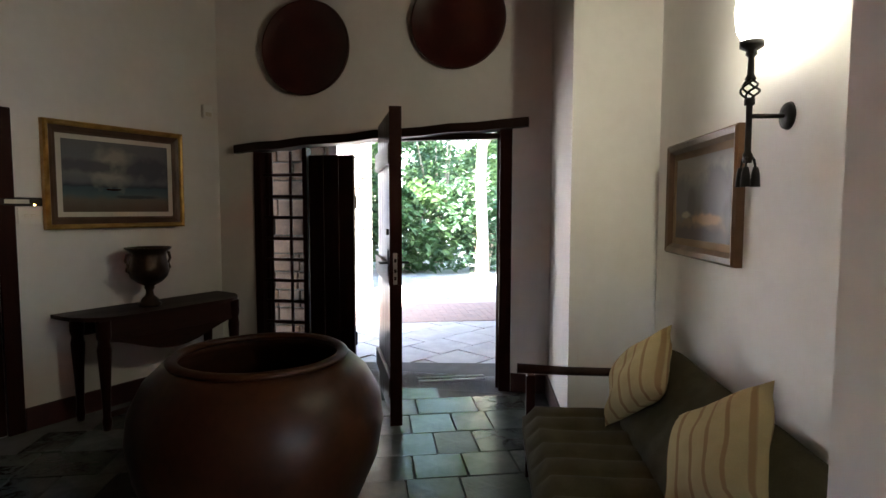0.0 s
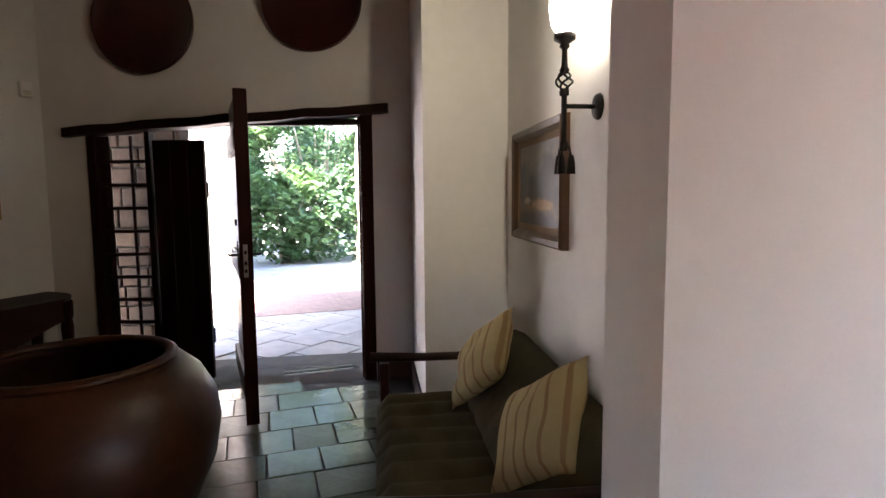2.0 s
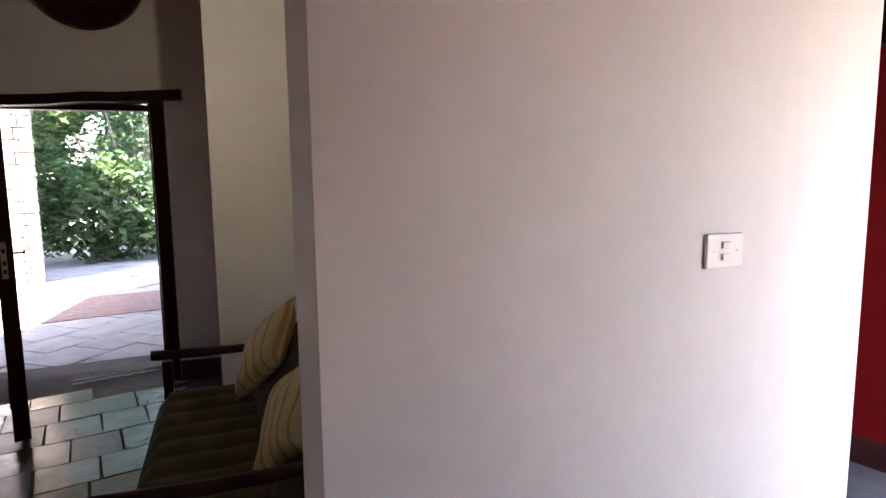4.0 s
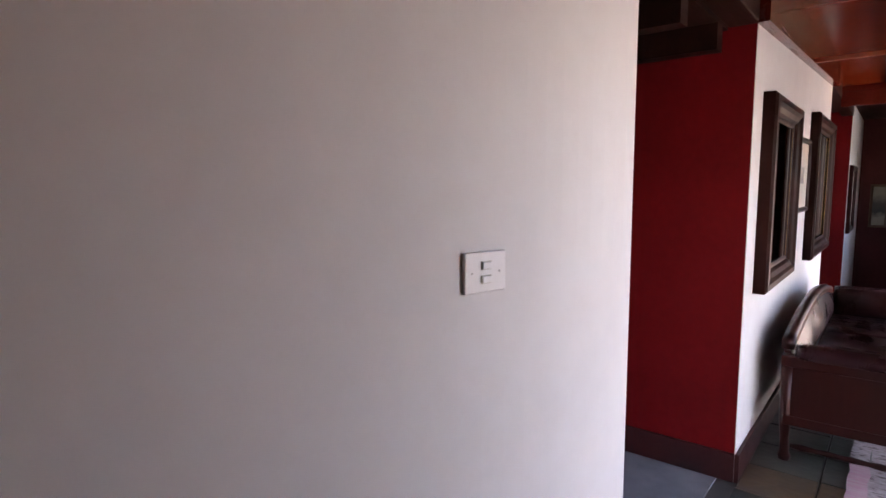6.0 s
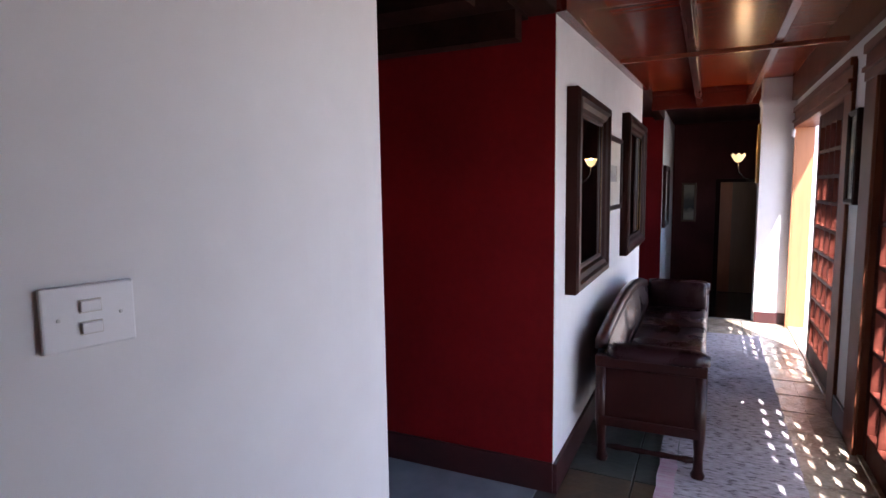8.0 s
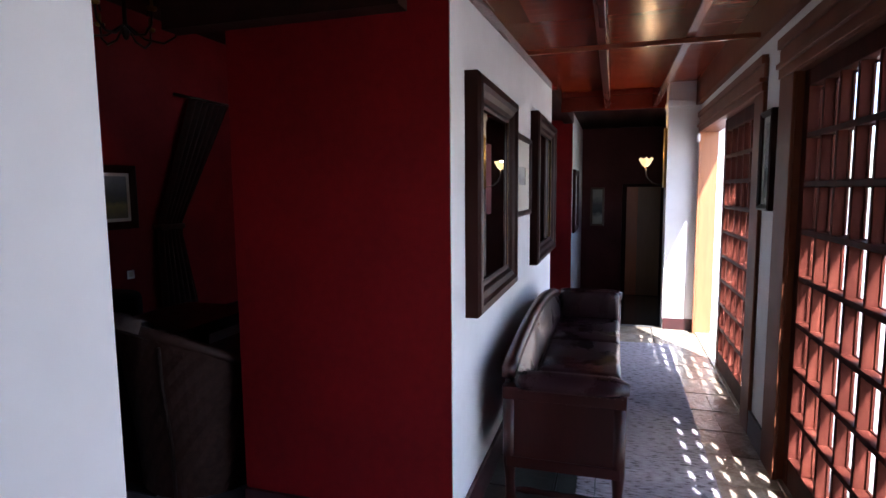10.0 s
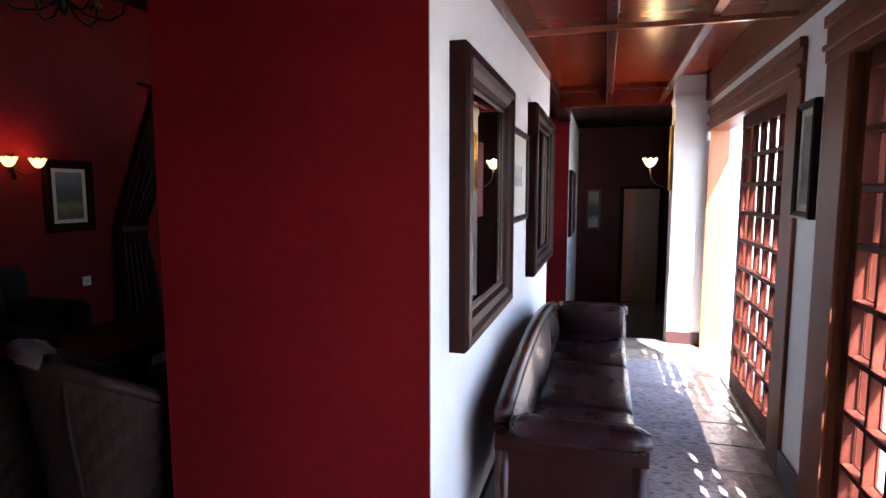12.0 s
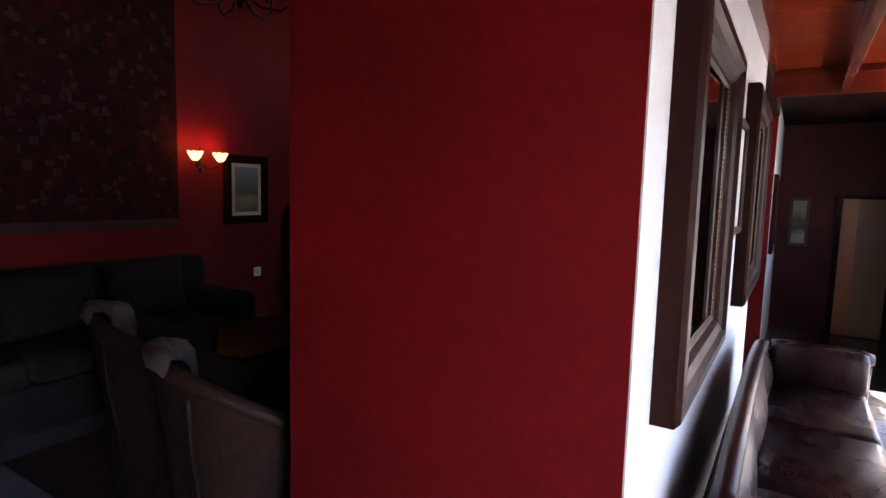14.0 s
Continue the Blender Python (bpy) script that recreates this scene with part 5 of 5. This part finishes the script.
def lounge_sofa():
    t = thing("lounge_sofa", "dark upholstered sofa under the tapestry", "sofa", pose(4.85, 4.70, 0))
    w = 2.5
    boxpart("base", (-w / 2, w / 2, -0.45, 0.40, 0.0, 0.30), DARKCLOTH, t, bevel=0.03)
    bm = bmesh.new()
    box(bm, -w / 2, w / 2, 0.18, 0.42, 0.28, 0.88, 0.07)
    part("backrest", bm, DARKCLOTH, t, smooth=True)
    for s in (-1, 1):
        bm = bmesh.new()
        box(bm, s * (w / 2 - 0.11) - 0.11, s * (w / 2 - 0.11) + 0.11, -0.47, 0.42, 0.06, 0.64, 0.07)
        part("arm", bm, DARKCLOTH, t, smooth=True)
    for k in range(3):
        bm = bmesh.new()
        x = -w / 2 + 0.24 + (w - 0.48) * (k + 0.5) / 3
        box(bm, x - 0.33, x + 0.33, -0.46, 0.2, 0.29, 0.46, 0.05)
        part("seat_cushion", bm, DARKCLOTH, t, smooth=True)
        bm = bmesh.new()
        pad(bm, 0.62, 0.46, 0.2, pose(x, 0.12, 0.66, 78, 0, 0), 8, 8, 3, k)
        part("back_cushion", bm, DARKCLOTH, t, smooth=True)


lounge_sofa()


def armchair():
    """A tub chair of woven cane, open to +y."""
    t = thing("wicker_armchair", "brown woven wicker tub chair with pale throw", "armchair", group="wicker chairs in the lounge")
    n, h = 40, 14
    bm = bmesh.new()
    g = {}
    for k in range(n + 1):
        a = math.radians(-215 + 250 * k / n) + 0
        ca, sa = math.cos(a), math.sin(a)
        top = 0.66 + 0.20 * max(0, -sa) ** 0.8
        for j in range(h + 1):
            v = j / h
            r = 0.30 + 0.085 * v ** 1.5
            z = 0.04 + (top - 0.04) * v
            wv = 0.004 * ((k + j) % 2)
            g[k, j] = (Vector((ca * (r + wv) * 1.05, sa * (r + wv), z)), Vector((ca * (r - 0.035) * 1.05, sa * (r - 0.035), z)))
    vs = {key: (bm.verts.new(a), bm.verts.new(b)) for key, (a, b) in g.items()}
    for k in range(n):
        for j in range(h):
            bm.faces.new((vs[k, j][0], vs[k + 1, j][0], vs[k + 1, j + 1][0], vs[k, j + 1][0]))
            bm.faces.new((vs[k, j][1], vs[k, j + 1][1], vs[k + 1, j + 1][1], vs[k + 1, j][1]))
        bm.faces.new((vs[k, h][0], vs[k + 1, h][0], vs[k + 1, h][1], vs[k, h][1]))
    for k in (0, n):
        for j in range(h):
            bm.faces.new((vs[k, j][0], vs[k, j + 1][0], vs[k, j + 1][1], vs[k, j][1]))
    shell = part("woven_shell", bm, WICKER, t, smooth=False)
    bm = bmesh.new()
    tube(bm, [(g[k, h][0] + g[k, h][1]) / 2 + Vector((0, 0, 0.012)) for k in range(n + 1)], 0.028, 8)
    part("top_roll", bm, WICKER, shell, "plaited wicker rim", smooth=True)
    for a in (-125, -55):
        bm = bmesh.new()
        ca, sa = math.cos(math.radians(a)), math.sin(math.radians(a))
        tube(bm, [(ca * 0.33, sa * 0.315, 0.0), (ca * 0.34, sa * 0.325, 0.3), (ca * 0.395, sa * 0.378, 0.62), (ca * 0.41, sa * 0.39, 0.80)], 0.009, 6)
        part("cane_rib", bm, RIB, shell, smooth=True)
    for x, y in ((-0.24, 0.16), (0.24, 0.16), (-0.2, -0.22), (0.2, -0.22)):
        bm = bmesh.new()
        tube(bm, [(x, y, 0), (x, y, 0.3)], 0.018, 8)
        part("leg", bm, WICKER, t, smooth=True)
    bm = bmesh.new()
    pad(bm, 0.42, 0.44, 0.16, pose(0, 0.02, 0.40), 10, 10, 3)
    part("seat_cushion", bm, PALE, t, smooth=True)
    bm = bmesh.new()
    over = ((-0.075, -0.16), (-0.072, -0.06), (-0.055, 0.015), (-0.02, 0.050), (0.015, 0.050), (0.034, 0.028), (0.040, 0.004))
    rows = []
    for k in range(25):
        a = math.radians(-142 + 76 * k / 24)
        ca, sa = math.cos(a), math.sin(a)
        top = 0.672 + 0.20 * max(0, -sa) ** 0.8
        row = []
        for i, (dr, dz) in enumerate(over):
            wob = noise.noise(Vector((k * 0.45, i * 0.7, 4.0)))
            r = 0.368 + dr + 0.014 * wob
            row.append(bm.verts.new((ca * r * 1.05, sa * r, top + dz * (1 + 0.5 * wob * (i in (0, 6))) + 0.022 * max(0, wob) * (1 if 1 < i < 6 else 0))))
        rows.append(row)
    for a, b in zip(rows, rows[1:]):
        for i in range(len(over) - 1):
            bm.faces.new((a[i], a[i + 1], b[i + 1], b[i]))
    part("throw", bm, PALE, t, "crumpled pale cloth over the chair back", smooth=True)
    return t


ch = armchair()
ch.matrix_basis = pose(4.52, 2.30, 0, 0, 0, -112)
copy_thing(ch, pose(4.72, 3.15, 0, 0, 0, -118))


def coffee_table():
    t = thing("coffee_table", "low dark wooden coffee table in the lounge", "table", pose(5.85, 3.75, 0))
    boxpart("tabletop", (-0.65, 0.65, -0.4, 0.4, 0.41, 0.45), SOFAWOOD, t, bevel=0.006)
    for x in (-0.58, 0.52):
        for y in (-0.34, 0.28):
            boxpart("leg", (x, x + 0.06, y, y + 0.06, 0, 0.41), SOFAWOOD, t, bevel=0.004)
    for y in (-0.33, 0.31):
        boxpart("apron", (-0.52, 0.52, y, y + 0.02, 0.33, 0.41), SOFAWOOD, t)


coffee_table()
lr = thing("lounge_rug", "dark red rug under the lounge chairs", "rug")
boxpart("carpet_sheet", (4.32, 8.0, 2.4, 4.02, 0.001, 0.012), RUGDARK, lr, bevel=0.003)
boxpart("border", (4.26, 4.319, 2.4, 4.02, 0.001, 0.010), DARKCLOTH, lr)


def chandelier():
    t = thing("chandelier", "wrought metal chandelier with curled arms", "chandelier", pose(5.45, 3.60, 0))
    bm = bmesh.new()
    lathe(bm, [(0, 2.56), (0.015, 2.57), (0.03, 2.62), (0.015, 2.68), (0.012, 3.4), (0, 3.4)], 12)
    part("stem", bm, BRONZE, t, smooth=True)
    for k in range(6):
        a = math.radians(60 * k + 15)
        bm = bmesh.new()
        tube(bm, [(r * math.cos(a), r * math.sin(a), z) for r, z in ((0.02, 2.66), (0.12, 2.58), (0.24, 2.565), (0.32, 2.62), (0.33, 2.70), (0.29, 2.72), (0.27, 2.68))], 0.008, 6)
        part("arm", bm, BRONZE, t, smooth=True)
        bm = bmesh.new()
        lathe(bm, [(0, 2.70), (0.03, 2.71), (0.035, 2.73), (0.011, 2.735), (0.010, 2.80), (0, 2.80)], 10, pose(0.33 * math.cos(a), 0.33 * math.sin(a), 0))
        part("candle_cup", bm, GOLD, t, smooth=True)


chandelier()


def curtain():
    t = thing("curtain", "dark heavy curtain swept back on the lounge wall", "curtain", pose(7.65, 5.10, 0))
    bm = bmesh.new()
    n, h = 60, 16
    g = {}
    for i in range(n + 1):
        for j in range(h + 1):
            u, v = i / n, j / h
            left = -0.45 + 0.60 * max(0.0, v - 0.42) / 0.58
            wide = 0.34 + 0.60 * abs(v - 0.42)
            g[i, j] = bm.verts.new((left + u * wide, 0.035 * math.sin(u * 26 * math.pi / 2), 0.03 + 2.55 * v))
    for i in range(n):
        for j in range(h):
            bm.faces.new((g[i, j], g[i + 1, j], g[i + 1, j + 1], g[i, j + 1]))
    part("drape", bm, RUGDARK, t, smooth=True)
    bm = bmesh.new()
    tube(bm, [(-0.1, 0.0, 2.60), (1.1, 0.0, 2.60)], 0.018, 10)
    part("rail", bm, BRONZE, t, smooth=True)
    boxpart("tieback", (-0.46, -0.09, -0.05, 0.05, 1.07, 1.13), RUGDARK, t, bevel=0.01)


curtain()


# ---- outside: terrace, garden and eaves ----
bm = bmesh.new()
box(bm, -60, 60, -60, -0.86, -0.14, -0.04)
setting("ground_south", bm, material("pale_garden_paving", (0.34, 0.31, 0.28), (0.26, 0.24, 0.21), 0.8, scale=3, fine=30, bump=0.3), "pale sunlit paving of the garden side", "ground")
bm = bmesh.new()
extrude_poly(bm, [(-60, 7.0), (-1.2, 6.12), (-0.72, 5.97), (2.6, 4.84), (60, 4.6), (60, 80), (-60, 80)], -0.14, -0.035)
setting("ground", bm, PAVING, "shaded stone paved terrace before the entrance", "ground")
bm = bmesh.new()
for i in range(-14, 30):
    for j in range(-2, 20):
        if random.random() < 0.03:
            continue
        c = pose(0, 0, 0, 0, 0, 38) @ Vector(((i - 6) * 0.52 + (j % 2) * 0.26, (j + 6) * 0.50, 0))
        if c.y < 6.3 - 0.33 * c.x or c.y > 13.2 or abs(c.x - 1.2) > 3.6:
            continue
        w, d = 0.245 + 0.012 * random.random(), 0.235 + 0.012 * random.random()
        box(bm, -w, w, -d, d, -0.034, -0.022 + 0.003 * random.random(), 0.0, m=Matrix.Translation(c) @ pose(0, 0, 0, random.uniform(-0.3, 0.3), random.uniform(-0.3, 0.3), 38 + random.uniform(-2, 2)))
pv = part("paving_slabs", bm, PAVING)
tagged(pv, "large stone slabs laid diagonally on the terrace", "paving", kind="stuff")
BRICK = material("red_brick_paver", (0.34, 0.23, 0.20), (0.27, 0.20, 0.18), 0.85, scale=6, fine=60, bump=0.3, island=0.2)
bm = bmesh.new()
for i in range(36):
    for j in range(14):
        x, y = -1.6 + i * 0.205 + (j % 2) * 0.1, 7.9 + j * 0.105
        box(bm, x, x + 0.198, y, y + 0.098, -0.034, -0.012 + 0.002 * random.random())
bp = part("brick_band", bm, BRICK)
tagged(bp, "faded red brick band across the terrace", "paving", kind="stuff")
gr = thing("floor_grate", "cast iron drain grate in the doorway", "grate", pose(0.76, 5.289, -0.03, 0, 0, 0.9))
GRATE = material("pit_shade_black", (0.018, 0.018, 0.017), None, 0.75, scale=20, fine=120, bump=0.2, spec=0.15)
# black plate on the threshold stands in for the shade below the grate
boxpart("pit_shade", (0, 0.59, 0.0, 0.09, 0.0195, 0.0215), GRATE, gr, "black plate standing in for the shaded pit")
for k in range(2):
    boxpart("bar", (0, 0.59, 0.09 * k - 0.005, 0.09 * k + 0.005, 0, 0.030), STEEL, gr)
for k in range(15):
    bm = bmesh.new()
    box(bm, -0.008, 0.008, -0.045, 0.045, 0, 0.026, m=pose(0.03 + 0.038 * k, 0.045, 0, 0, 0, 30 if k % 2 else -30))
    part("web", bm, IRON, gr)
# threshold slab closes the floor between hall and terrace
bm = bmesh.new()
box(bm, 0.10, 2.45, -0.05, 0.42, -0.08, -0.012)
sill = setting("threshold", bm, PAVING, "worn pale stone threshold of the entrance", "threshold")
sill.matrix_basis = DOOR
# unseen porch roof, sized to shade the terrace, and eaves
bm = bmesh.new()
box(bm, -1.2, 4.4, 0.305, 4.5, 3.10, 3.2)
for k in range(6):
    box(bm, -1.1 + 0.95 * k, -1.0 + 0.95 * k, 0.305, 4.5, 2.97, 3.10)
box(bm, -1.2, 4.4, 4.4, 4.5, 2.93, 3.10)
setting("porch_shade_roof", bm, DARKWOOD, "unseen timber roof put over the terrace to shade it", "roof").matrix_basis = DOOR
bm = bmesh.new()
box(bm, -3.6, 6.0, -1.15, -0.86, 2.60, 2.70)
box(bm, 6.0, 14.0, -1.03, -0.86, 2.60, 2.70)
setting("eaves", bm, DARKWOOD_X, "dark timber eaves above the garden doors", "roof")
bm = bmesh.new()
box(bm, -3.8, 14.0, -0.9, 5.8, 4.11, 4.3)
box(bm, 2.61, 14.0, -0.9, 5.8, 3.61, 4.11)
setting("roof", bm, DARKWOOD_X, "roof closing the house above the ceilings", "roof")

# rough stone wing wall behind the barred side light
wg = thing("stone_wing_wall", "brown rough stone wing wall behind the grille", "wall", DOOR, kind="structure")
boxpart("core", (-0.9, 0.56, 0.64, 0.86, -0.04, 2.62), GROUT, wg)
BROWNSTONE = material("brown_field_stone", (0.13, 0.085, 0.058), (0.08, 0.055, 0.04), 0.9, scale=7, fine=40, bump=0.5, island=0.25)
for k in range(15):
    x, z = -0.9, -0.03 + 0.18 * k
    while x < 0.56:
        w = random.uniform(0.16, 0.34)
        boxpart("stone", (x + 0.006, min(0.575, x + w - 0.006), 0.61 - 0.02 * random.random(), 0.641, z + 0.006, z + 0.174), BROWNSTONE, wg, bevel=0.012)
        x += w

# added beside the terrace, out of view, to block sky light from the hall
pe = thing("porch_wall", "unseen brown wall added to keep sky light out of the hall", "wall", pose(3.5, 0, 0), kind="structure")
boxpart("core", (0.0, 0.25, 5.0, 10.6, -0.04, 2.8), BROWNSTONE, pe)

# stone pillar and outbuilding
pl = thing("stone_pillar", "rough pale field stone pillar by the outbuilding", "pillar", pose(0.22, 11.4, -0.03))
boxpart("core", (-0.17, 0.17, -0.17, 0.17, 0, 3.2), GROUT, pl)
for k in range(17):
    z = 0.19 * k
    off = 0.03 if k % 2 else -0.03
    boxpart("stone", (-0.20, off - 0.006, -0.20 + 0.015 * random.random(), -0.171, z + 0.006, z + 0.18), STONE, pl, bevel=0.012)
    boxpart("stone", (off + 0.006, 0.20, -0.20 + 0.015 * random.random(), -0.171, z + 0.006, z + 0.18), STONE, pl, bevel=0.012)
    boxpart("stone", (0.171, 0.20, -0.17, 0.17, z + 0.006, z + 0.18), STONE, pl, bevel=0.012)
ob = thing("outbuilding", "white plastered outbuilding with grey door", "building", pose(-2.2, 11.5, -0.03))
boxpart("wall", (-3.0, 2.25, 0, 3.0, 0, 3.4), PLASTER, ob)
boxpart("door", (1.1, 2.0, -0.02, 0.0, 0, 2.1), material("grey_blue_paint", (0.30, 0.33, 0.42), None, 0.6), ob, "grey-blue painted door")
boxpart("roof", (-3.3, 2.5, -0.3, 3.3, 3.4, 3.5), material("orange_roof_tile", (0.38, 0.16, 0.08), None, 0.8, scale=9), ob)


def leafy(name, label, x, y, w, d, h, base, mat, count, size, seed, stem_mat):
    """A shrub: stems, and a crown of many single leaves in clumps."""
    rnd = random.Random(seed)
    t = thing(name, label, "shrub", pose(x, y, -0.035), "garden shrubs")
    for k in range(4):
        bm = bmesh.new()
        a, r = rnd.uniform(0, 6.28), 0.25 * w
        tube(bm, [(0.1 * math.cos(a), 0.1 * math.sin(a), 0), (r * 0.5 * math.cos(a), r * 0.4 * math.sin(a), h * 0.45), (r * math.cos(a), r * 0.7 * math.sin(a), h * 0.85)], [0.05, 0.03, 0.01], 6)
        part("stem", bm, stem_mat, t, smooth=True)
    clumps = []
    for k in range(46):
        cx, cy, cz = rnd.uniform(-w / 2, w / 2), rnd.uniform(-d / 2, d / 2), base + (h - base) * rnd.random() ** 0.8
        clumps.append((cx * (1 - 0.45 * (cz / h) ** 3), cy, cz, rnd.uniform(0.22, 0.5)))
    verts, faces = [], []
    for k in range(count):
        cx, cy, cz, cr = clumps[rnd.randrange(len(clumps))]
        p = Vector((rnd.gauss(0, 1), rnd.gauss(0, 1), rnd.gauss(0, 0.8)))
        p = Vector((cx, cy, max(0.05, cz))) + p * cr * 0.55
        p.z = max(p.z, 0.05)
        q = Euler((rnd.uniform(-0.9, 0.9), rnd.uniform(-0.9, 0.9), rnd.uniform(0, 6.28))).to_matrix()
        s = size * rnd.uniform(0.6, 1.3)
        i = len(verts)
        for vx, vy, vz in ((0, 0, 0), (0.28, 0.5, 0.05), (0, 1.1, -0.1), (-0.28, 0.5, 0.05)):
            verts.append(p + q @ Vector((vx * s, vy * s, vz * s)))
        faces.append((i, i + 1, i + 2)), faces.append((i, i + 2, i + 3))
    me = bpy.data.meshes.new("crown")
    me.from_pydata(verts, [], faces)
    me.materials.append(mat)
    crown = new("crown", me)
    crown.parent = t
    return t


for n, (x, y, w, d, h, b, mt, c, s) in enumerate(((-0.2, 15.2, 3.2, 2.0, 5.2, 1.4, LEAF, 5200, 0.20), (2.3, 15.8, 3.6, 2.2, 5.6, 1.5, LEAF_B, 6000, 0.16), (4.9, 15.2, 3.4, 2.2, 5.0, 0.4, LEAF, 5000, 0.18),
                                                  (1.2, 13.9, 2.2, 1.2, 1.9, 0.1, LEAF, 2600, 0.24), (3.2, 14.1, 2.4, 1.2, 2.1, 0.1, LEAF_B, 2600, 0.20), (-1.8, 16.5, 4.0, 2.0, 6.0, 0.3, LEAF_B, 4200, 0.2),
                                                  (2.2, 18.5, 9.0, 2.0, 6.5, 0.1, LEAF_B, 8500, 0.30), (0.5, 20.5, 8.0, 2.0, 7.5, 0.1, LEAF, 8000, 0.36), (6.0, 20.5, 8.0, 2.0, 7.5, 0.1, LEAF_B, 8000, 0.36), (7.6, 17.0, 4.0, 2.5, 6.0, 0.2, LEAF_B, 4200, 0.22))):
    leafy("shrub", "dense green garden shrub behind the terrace" if mt is LEAF else "blue-green leafy garden shrub behind the terrace", x, y, w, d, h, b, mt, int(c * 1.5), s * 0.78, n + 5, BARK)
tr = thing("garden_tree", "pale slender garden tree beside the terrace", "tree", pose(2.95, 13.2, -0.035))
bm = bmesh.new()
tube(bm, [(0, 0, 0), (0.02, 0, 1.0), (-0.03, 0.05, 2.2), (0.03, 0.05, 3.4), (0.1, 0, 4.8)], [0.17, 0.13, 0.12, 0.11, 0.07], 12)
part("trunk", bm, BARK, tr, smooth=True)
for a, b in (((0.0, 0.05, 2.8), (0.9, 0.3, 4.4)), ((0.03, 0.05, 3.4), (-0.8, 0.1, 4.9))):
    bm = bmesh.new()
    tube(bm, [a, ((a[0] + b[0]) / 2, a[1], (a[2] + b[2]) / 2 + 0.1), b], [0.05, 0.04, 0.015], 8)
    part("limb", bm, BARK, tr, smooth=True)
rnd = random.Random(77)
verts, faces = [], []
for k in range(3200):
    p = Vector((rnd.gauss(0.1, 0.9), rnd.gauss(0, 0.7), 4.9 + rnd.gauss(0, 0.55)))
    q = Euler((rnd.uniform(-1, 1), rnd.uniform(-1, 1), rnd.uniform(0, 6.28))).to_matrix()
    i = len(verts)
    for vx, vy in ((0, 0), (0.04, 0.08), (0, 0.17), (-0.04, 0.08)):
        verts.append(p + q @ Vector((vx, vy, 0)))
    faces.append((i, i + 1, i + 2)), faces.append((i, i + 2, i + 3))
me = bpy.data.meshes.new("crown")
me.from_pydata(verts, [], faces)
me.materials.append(LEAF)
new("crown", me).parent = tr


# ---- stone floor tiles ----
def tile_mesh(w, d, k):
    bm = bmesh.new()
    box(bm, -w / 2, w / 2, -d / 2, d / 2, -0.012, 0.0, 0.0)
    top = [v for v in bm.verts if v.co.z > -0.001]
    rnd = random.Random(k)
    for v in top:
        v.co.x += rnd.uniform(-0.005, 0.005) - math.copysign(0.003, v.co.x)
        v.co.y += rnd.uniform(-0.005, 0.005) - math.copysign(0.003, v.co.y)
    me = bpy.data.meshes.new("tile")
    bm.to_mesh(me)
    bm.free()
    return me


floor_ob = bpy.data.objects["floor"]
rnd = random.Random(11)
meshes = {}


def lay(x, y, w, d, mat, turn=0.0, tilt=0.3):
    key = (round(w, 2), round(d, 2), mat.name)
    if key not in meshes:
        meshes[key] = tile_mesh(key[0] - 0.007, key[1] - 0.007, len(meshes))
        meshes[key].materials.append(mat)
    o = new("tile", meshes[key])
    o.parent = floor_ob
    o.matrix_basis = pose(x, y, rnd.uniform(-0.0015, 0.0015), rnd.uniform(-tilt, tilt), rnd.uniform(-tilt, tilt), turn)


# corridor slate, squares in mixed colours
for i in range(17):
    for j in range(5):
        x, y = 3.02 + 0.33 * i, 0.69 - 0.33 * j
        if y < -0.55 + 0.10:
            y = -0.55 + 0.09
            lay(x, y - 0.03, 0.33, 0.20, SANDSTONE, 0, 0.5)
            continue
        lay(x, y, 0.33, 0.33, SANDSTONE if y < -0.2 or x > 7.7 else rnd.choice((SLATE, SLATE_RUST, SLATE_GREEN, SLATE_RUST, SLATE_GREEN)), 0, 0.25)
# hall slate in uneven courses
y = -0.4
while y < 5.45:
    d = rnd.choice((0.26, 0.30, 0.34))
    x = -2.2 + rnd.uniform(0, 0.3)
    while x < 2.0:
        w = rnd.choice((0.26, 0.30, 0.38, 0.46))
        cx, cy = x + w / 2, y + d / 2
        inside = cy < 5.46 - 0.343 * (cx + 0.787) and cy < 5.749 + 1.246 * (cx + 0.981) - 0.25 and (cy > 1.6 or cx < 1.15)
        if inside and (cx > -1.2 or cy > 3.0):
            lay(cx, cy, w, d, SLATE if rnd.random() < 0.8 else SLATE_GREEN, 0, 0.45)
        x += w
    y += d
